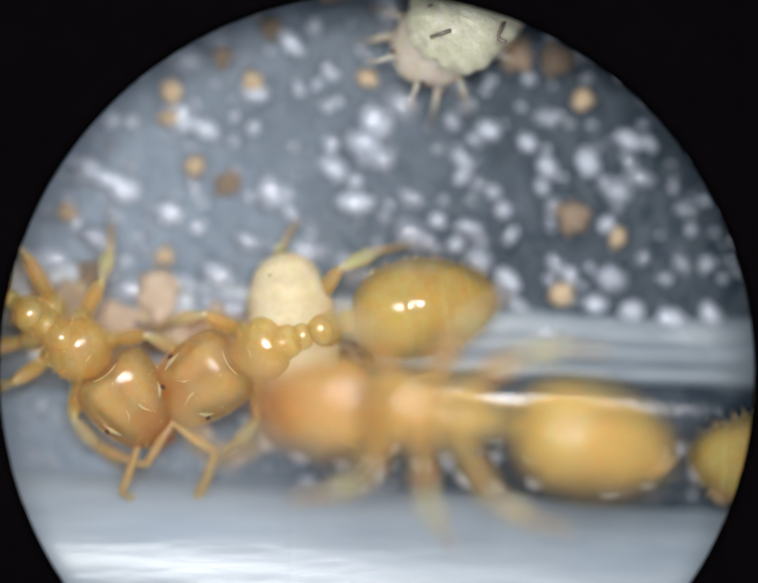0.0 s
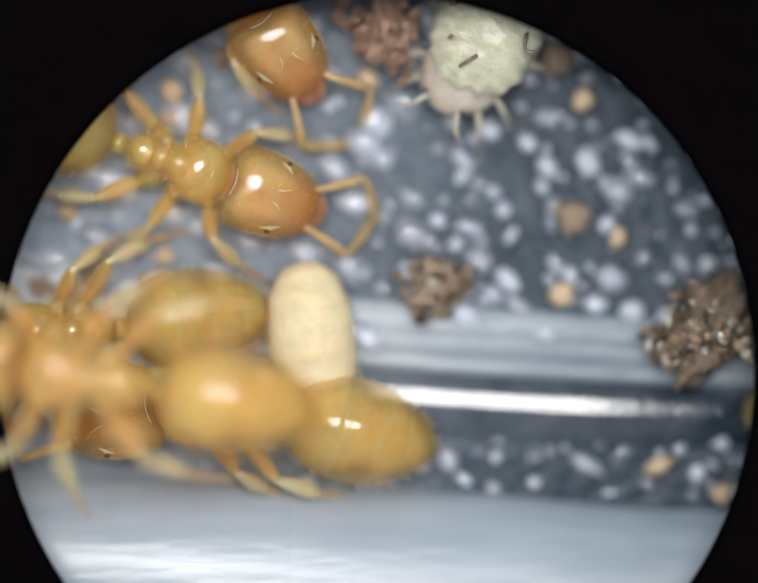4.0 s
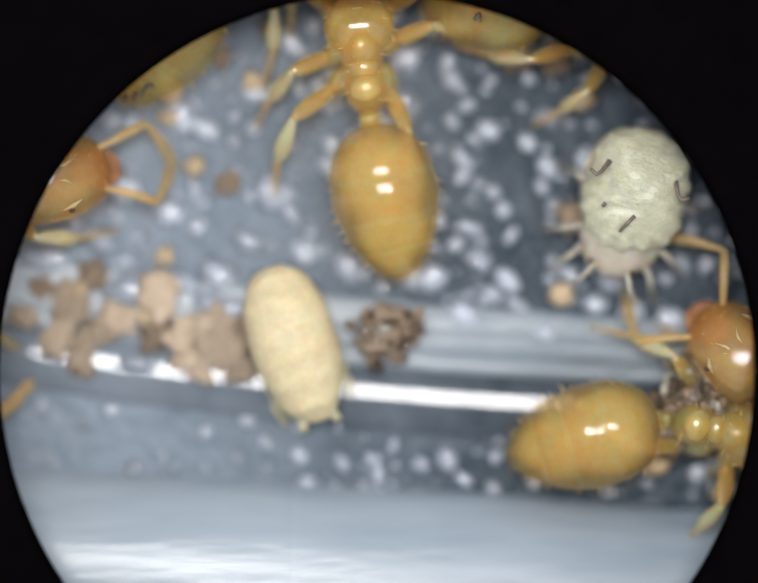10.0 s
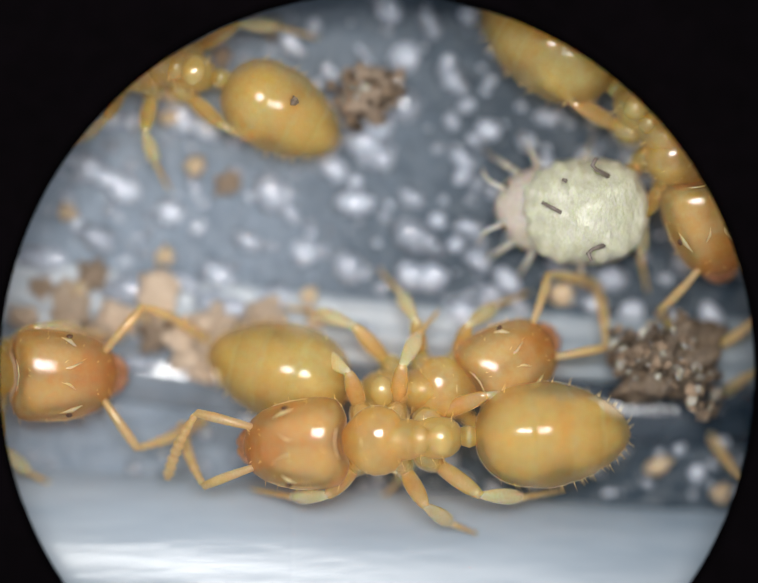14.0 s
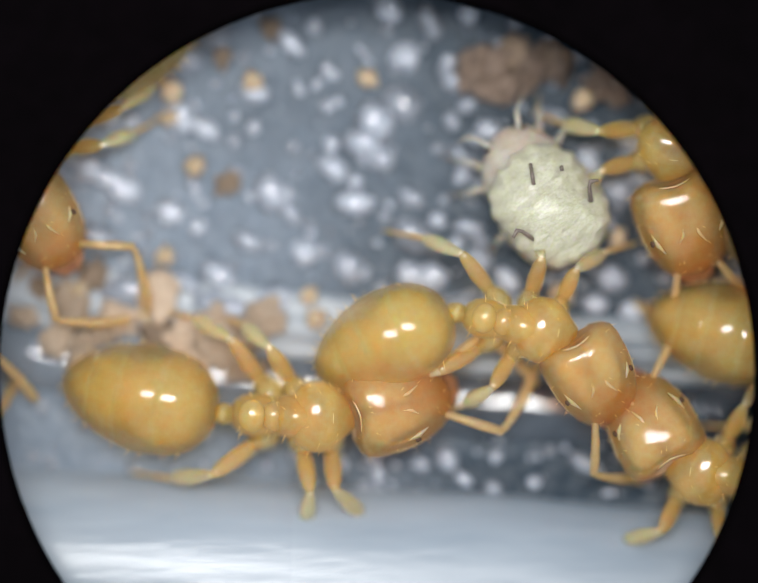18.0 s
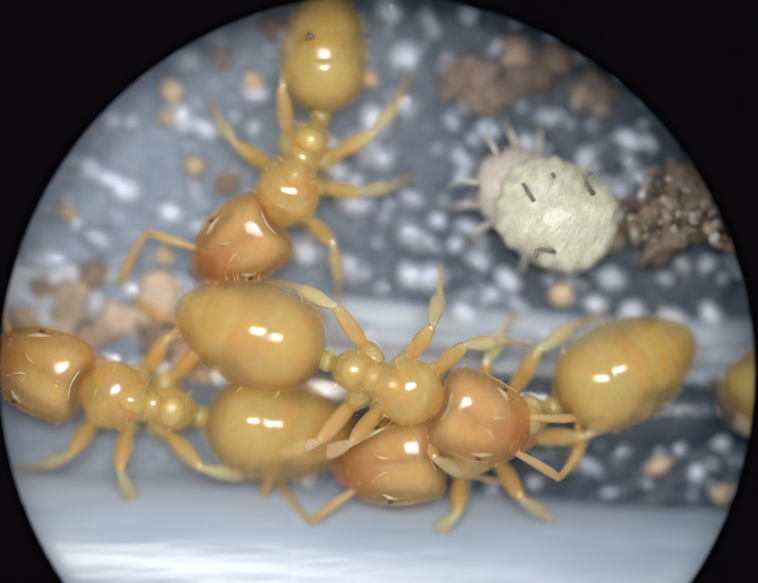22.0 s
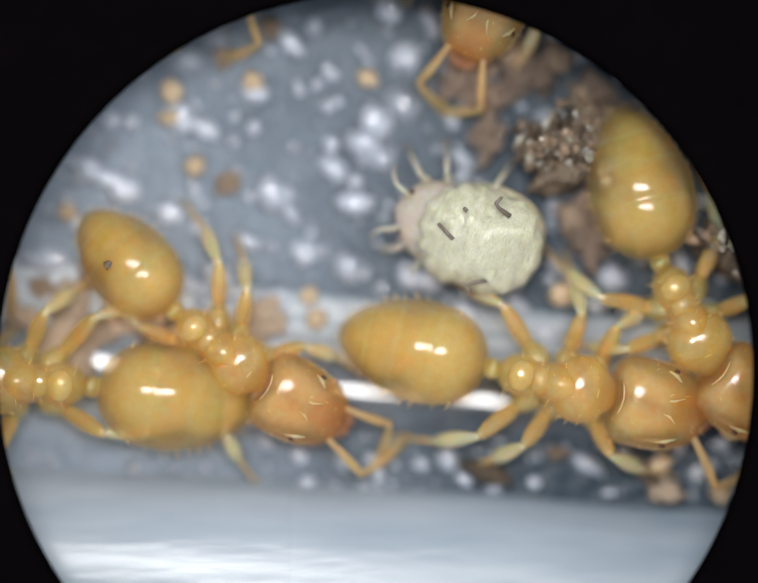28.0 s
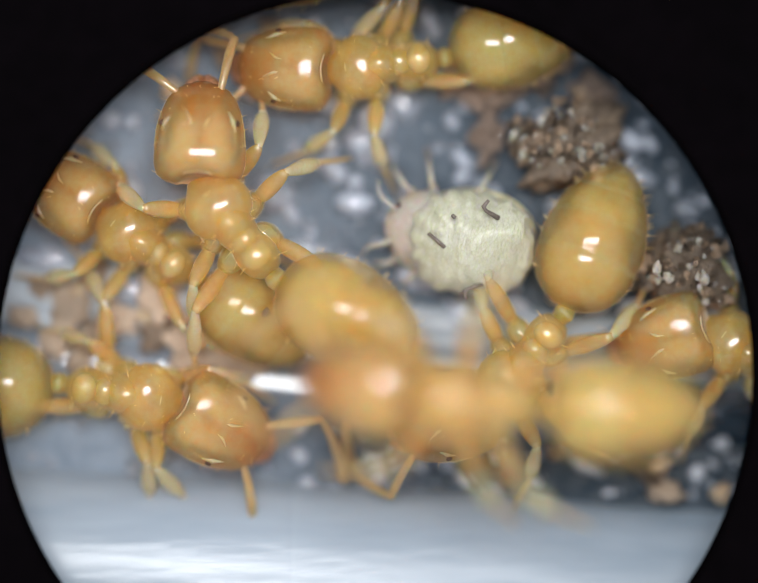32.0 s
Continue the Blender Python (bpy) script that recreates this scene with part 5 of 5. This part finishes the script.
    move_ant("T", [
        (0, N, N, 1900, -300, 2100, -500), (6.4, 1350, -200, 1500, -260, 1750, -320), (7.0, 1320, 170, 1210, 110, 960, 0), (7.3, 1320, 280, 1200, 150, 1010, -20), (7.5, 1330, 330, 1230, 180, 1080, -20), (7.7, 1370, 420, 1290, 260, 1170, 60, .05), (8.0, 1390, 535, 1290, 370, 1190, 165, .1), (8.3, 1420, 815, 1397, 640, 1386, 372, .2), (8.5, 1440, 880, 1425, 700, 1400, 461, .1), (8.7, 1470, 930, 1465, 760, 1447, 514), (9.0, 1590, 960, 1570, 790, 1475, 550), (9.3, 1480, 980, 1530, 820, 1470, 590), (9.5, 1340, 900, 1460, 830, 1490, 640),
        (9.7, 1360, 860, 1490, 800, 1600, 640), (10.0, 1560, 730, 1710, 720, 1920, 650), (10.3, 1475, 656, 1620, 680, 1850, 700, .1), (10.5, 1400, 745, 1550, 735, 1800, 730, .1), (10.7, 1405, 830, 1550, 800, 1780, 760), (11.0, 1155, 755, 1315, 752, 1575, 760), (11.3, 766, 674, 945, 720, 1227, 780), (11.5, 638, 709, 850, 720, 1152, 833), (11.7, 383, 691, 595, 720, 862, 780), (12.0, 345, 430, 490, 560, 770, 715, .2), (12.3, 110, 270, 270, 340, 465, 461, .2), (12.5, -60, 200, 90, 230, 284, 301, .2), (12.7, -90, 170, 50, 200, 241, 255, .2), (13.1, N, N, -250, 150, 0, 200),
        (16.0, N, N, -700, 500, -650, 200), (18.3, -150, 800, -330, 790, -600, 780), (19.0, 250, 820, 60, 790, -220, 760), (19.3, 380, 860, 190, 830, -80, 800), (19.6, 540, 760, 370, 790, 110, 798), (19.8, 630, 710, 440, 750, 150, 798), (20.0, 680, 680, 520, 740, 240, 810), (20.3, 710, 680, 530, 730, 270, 800), (20.6, 784, 674, 630, 715, 411, 727), (21.0, 895, 740, 750, 708, 485, 690, .1), (21.3, 915, 865, 740, 780, 532, 674, .25), (21.6, 933, 840, 770, 785, 560, 674, .35), (22.0, 950, 850, 790, 790, 560, 705, .35), (22.3, 1138, 851, 990, 785, 730, 656, .35), (22.6, 1410, 762, 1210, 745, 957, 674, .25),
        (23.0, 1350, 660, 1180, 715, 960, 745), (23.4, 1550, 560, 1400, 640, 1199, 762), (23.7, 1590, 450, 1460, 550, 1280, 702), (24.0, 1740, 420, 1630, 515, 1480, 632, 0, 40), (24.3, 1640, 440, 1530, 540, 1383, 674), (24.7, 1550, 460, 1450, 590, 1305, 755), (25.0, 1530, 280, 1475, 425, 1362, 600), (25.5, 1450, 110, 1440, 280, 1404, 532), (26.2, 1500, -120, 1500, 60, 1480, 320), (26.9, 1560, 150, 1500, 20, 1550, -240), (27.5, 1365, 532, 1368, 365, 1430, 120), (27.8, 1500, 720, 1435, 560, 1337, 307), (28.0, 1510, 780, 1440, 650, 1345, 425), (28.3, 1600, 800, 1525, 680, 1376, 479), (28.6, 1680, 720, 1560, 670, 1386, 580), (29.0, 1800, 780, 1680, 720, 1470, 625), (29.3, 1760, 745, 1620, 695, 1425, 595),
        (29.6, 1640, 800, 1520, 720, 1340, 610), (30.0, 1620, 830, 1490, 735, 1312, 595), (30.3, 1500, 830, 1400, 700, 1245, 532, .2), (30.5, 1290, 860, 1310, 710, 1223, 514, .2), (30.8, 1216, 861, 1216, 700, 1216, 461, .2), (31.0, 1110, 870, 1180, 705, 1220, 460, .2), (31.3, 1060, 860, 1150, 710, 1227, 461, .2), (31.5, 1011, 851, 1125, 715, 1223, 479, .2), (31.7, 950, 860, 1080, 725, 1234, 479, .2), (32.0, 950, 850, 1075, 730, 1215, 520, .2)])
    move_ant("J", [
        (0, N, N, -700, 800, -950, 800), (12.5, -100, 760, -280, 760, -550, 760), (13.5, 35, 750, -140, 760, -400, 770), (14.0, 80, 775, -100, 770, -370, 760), (14.2, 128, 765, -50, 765, -320, 760), (14.5, 175, 810, 0, 785, -270, 760), (15.5, 360, 790, 180, 770, -90, 770), (16.5, 507, 780, 320, 762, 46, 790), (16.7, 465, 869, 275, 835, 20, 800), (17.0, 465, 805, 275, 810, 35, 805), (17.3, 496, 833, 280, 833, 40, 833), (17.6, 507, 887, 312, 868, 70, 805), (18.0, 790, 840, 600, 850, 320, 825), (18.3, 784, 833, 560, 838, 234, 833), (18.6, 762, 869, 540, 820, 195, 787),
        (19.0, 710, 850, 540, 715, 220, 570, .5, 18), (19.3, 879, 674, 700, 678, 383, 691, .5, 10), (19.6, 837, 521, 695, 596, 376, 738, .35), (19.8, 808, 433, 656, 535, 372, 691, .35), (20.0, 760, 340, 635, 440, 370, 640, .35), (20.3, 684, 390, 540, 490, 241, 674, .35), (20.6, 358, 337, 235, 500, 100, 740, .3), (21.0, N, N, -110, 480, 130, 570), (21.4, N, N, -350, 450, -100, 520), (24.0, N, N, -700, 500, -750, 200), (29.0, -200, 500, -370, 470, -640, 430), (30.0, 115, 530, -45, 500, -315, 450), (30.3, 411, 390, 240, 408, -20, 440), (30.5, 426, 177, 300, 270, 110, 400), (30.8, 543, 230, 375, 248, 130, 330),
        (31.0, 595, 180, 430, 215, 200, 350), (31.3, 640, 0, 500, 60, 310, 190), (31.5, 760, -100, 680, -30, 520, 60), (31.8, 900, -300, 800, -230, 620, -120)])
    move_ant("X", [
        (0, N, N, 2200, 900, 2450, 900), (16.0, 1750, 900, 1930, 900, 2200, 900), (17.3, 1500, 900, 1680, 900, 1950, 900), (17.6, 1358, 860, 1530, 880, 1800, 900), (18.0, 1390, 900, 1500, 930, 1750, 930), (18.3, 1300, 930, 1430, 945, 1680, 930), (18.6, 1082, 935, 1260, 930, 1490, 890), (19.0, 970, 940, 1120, 930, 1370, 880), (19.3, 915, 922, 1050, 905, 1190, 798), (19.6, 837, 886, 1020, 890, 1340, 869), (19.8, 833, 838, 985, 850, 1241, 880), (20.0, 700, 840, 865, 845, 1125, 885), (20.3, 613, 869, 785, 880, 1075, 869), (20.6, 606, 869, 776, 880, 1067, 869), (21.0, 590, 870, 750, 870, 1030, 905),
        (21.3, 500, 860, 700, 880, 1030, 915), (21.6, 350, 833, 530, 835, 800, 880), (22.0, 100, 770, 300, 830, 560, 885), (22.3, -160, 790, 30, 810, 305, 808), (22.6, -280, 810, -110, 815, 160, 815), (23.0, -750, 850, -580, 850, -310, 850), (23.6, N, N, -850, 850, -600, 850), (27.0, N, N, -700, 700, -900, 850), (31.0, -150, 820, -330, 820, -600, 820), (31.5, -20, 820, -200, 820, -470, 820), (31.7, 152, 833, -30, 820, -300, 810), (31.9, 323, 880, 130, 835, -130, 810), (32.0, 430, 872, 240, 822, -20, 805)])
    move_ant("V", [
        (0, N, N, 2200, 700, 2000, 600), (17.4, N, N, 1900, 780, 1640, 700), (18.0, N, N, 1760, 760, 1510, 690), (18.3, N, N, 1740, 700, 1490, 640), (18.6, N, N, 1760, 730, 1507, 680), (19.0, N, N, 1900, 720, 1640, 690), (24.0, N, N, 2050, 600, 1900, 400), (29.8, 1650, 600, 1820, 620, 2080, 640), (30.6, 1480, 640, 1640, 660, 1900, 680), (31.0, 1450, 660, 1610, 680, 1880, 700), (31.5, 1500, 690, 1620, 730, 1850, 800), (32.0, 1440, 720, 1510, 780, 1680, 930)])

    move_flat(aphid, [
        (0, 955, 42, 840, 150), (3.5, 945, 45, 840, 150), (4.6, 1130, 220, 1130, 380), (5.5, 1250, 412, 1335, 560), (6.0, 1250, 412, 1335, 560), (7.0, 1238, 425, 1325, 560), (8.0, 1235, 425, 1310, 570), (9.0, 1262, 395, 1290, 560), (10.0, 1300, 405, 1250, 570), (11.0, 1225, 420, 1215, 580), (11.7, 1200, 395, 1180, 560), (12.0, 1212, 410, 1190, 560),
        (12.6, 1215, 430, 1110, 520), (13.0, 1222, 440, 1050, 415), (13.5, 1190, 440, 1040, 430), (14.0, 1195, 438, 1030, 430), (14.5, 1215, 415, 1060, 400), (16.5, 1100, 430, 990, 330), (17.0, 1122, 435, 1000, 310), (18.0, 1127, 422, 1035, 285), (19.0, 1125, 410, 1030, 280), (19.8, 1090, 420, 1050, 290), (20.0, 1122, 440, 1085, 300), (20.6, 1110, 420, 1060, 290), (21.0, 1115, 430, 1020, 310), (22.0, 1138, 440, 1000, 350), (23.0, 1138, 440, 1000, 345),
        (23.4, 1080, 475, 930, 430), (24.0, 1068, 478, 930, 430), (24.7, 1060, 485, 955, 360), (25.0, 1062, 480, 960, 350), (25.5, 1067, 465, 980, 350), (27.5, 960, 500, 820, 470, .03, -12), (28.0, 990, 472, 850, 425, .03, -12), (30.0, 990, 468, 850, 418, .03, -12), (31.0, 965, 482, 830, 450, .03, -12), (32.0, 970, 482, 830, 452, .03, -12)])
    for i, (flake, px, py, s, come) in enumerate(DRIFTS):
        walk(flake, [(t, pose(*(at(px + dx, py + dy, 0) + Vector((0, 0, s * 0.22 * MM))), 0, 0, 50 * i + turn)) for t, dx, dy, turn in ((0, 250, -620, 60), (come - 4.2, 250, -620, 60), (come - 1.2, 60, -60, 20), (come, 0, 0, 0), (32, 0, 0, 0))])
    for sliver, px, py, turn in SLIVERS:
        walk(sliver, [(t, pose(*(at(px + dx, py + dy, 0) + Vector((0, 0, 0.00017))), 0, 0, turn + spin)) for t, dx, dy, spin in ((0, 950, 60, 80), (14.6, 950, 60, 80), (21.2, 900, 20, 60), (22.0, 300, 20, 30), (22.6, 0, 0, 0), (25.4, 4, 2, 5), (27.4, 130, 160, 60), (32, 130, 160, 60))])
    move_flat(nymph, [
        (0, 612, 690, 640, 850), (1.0, 615, 700, 640, 850), (2.0, 605, 690, 610, 850), (3.0, 640, 710, 660, 860), (5.5, 656, 705, 670, 860), (6.0, 672, 722, 720, 870), (6.5, 690, 720, 740, 860), (7.0, 655, 735, 690, 870), (8.0, 605, 720, 620, 860), (9.0, 600, 740, 590, 860), (9.5, 612, 705, 650, 850), (10.0, 612, 712, 660, 860), (11.0, 618, 712, 670, 860), (11.6, 610, 690, 650, 830), (12.0, 640, 720, 700, 830),
        (12.3, 250, 430, 320, 540), (12.5, 80, 320, 180, 400), (12.9, -250, 250, -120, 300), (32.0, -250, 250, -120, 300)])
    move_flat(crumb_dark, [
        (0, 1740, 600, 1740, 460), (3.0, 1690, 630, 1690, 480), (3.5, 1570, 650, 1570, 500), (5.5, 1335, 800, 1335, 650), (9.0, 1335, 800, 1335, 650), (10.0, 1440, 830, 1440, 680), (11.0, 1420, 800, 1420, 650), (11.5, 1365, 785, 1365, 645), (12.5, 1330, 815, 1340, 650), (12.7, 1320, 800, 1332, 650), (13.0, 1345, 775, 1362, 635), (13.3, 1280, 670, 1320, 560), (14.0, 1370, 750, 1450, 620), (14.5, 1489, 762, 1550, 650), (15.5, 1620, 650, 1680, 520), (17.5, 1620, 450, 1660, 300),
        (18.6, 1475, 400, 1480, 260), (19.0, 1452, 430, 1460, 280), (20.0, 1365, 405, 1385, 270), (21.0, 1345, 360, 1370, 230), (22.0, 1390, 445, 1410, 300), (23.0, 1390, 420, 1410, 280), (24.0, 1362, 375, 1400, 235), (25.5, 1300, 420, 1310, 280), (27.5, 1185, 315, 1225, 165), (28.0, 1185, 315, 1245, 160), (32.0, 1172, 312, 1240, 165)])
    move_flat(crumb_red, [
        (0, 700, -60, 700, -200), (2.0, 705, 0, 760, -120), (3.5, 740, 60, 820, -30), (5.5, 990, 110, 1000, 0), (6.3, 1000, 120, 1010, 0), (7.0, 1040, 200, 1080, 80), (8.0, 1010, 110, 1040, 0), (9.0, 1140, 140, 1200, 30), (9.6, 1200, -20, 1250, -120), (10.5, 1200, -200, 1250, -320), (32.0, 1200, -200, 1250, -320)])
    move_flat(crumb_grey, [
        (0, 1750, 420, 1750, 300), (25.5, 1720, 440, 1720, 320), (27.5, 1560, 480, 1560, 360), (28.2, 1530, 500, 1530, 380), (29.0, 1500, 500, 1490, 380), (29.6, 1450, 470, 1440, 350), (30.0, 1420, 490, 1410, 370), (32.0, 1405, 560, 1400, 430)])
    move_flat(crumb_small, [
        (0, 700, 760, 700, 600), (0.6, 870, 700, 870, 560), (1.0, 840, 540, 850, 420), (2.0, 865, 500, 900, 380), (3.0, 895, 575, 930, 460), (3.5, 905, 570, 940, 450), (5.5, 840, 745, 860, 620), (7.0, 830, 750, 850, 620), (8.0, 860, 680, 880, 560), (10.0, 800, 690, 820, 570), (13.0, 770, 290, 790, 180), (14.0, 760, 200, 780, 90), (15.5, 700, -120, 720, -230), (32.0, 700, -120, 720, -230)])


motions()
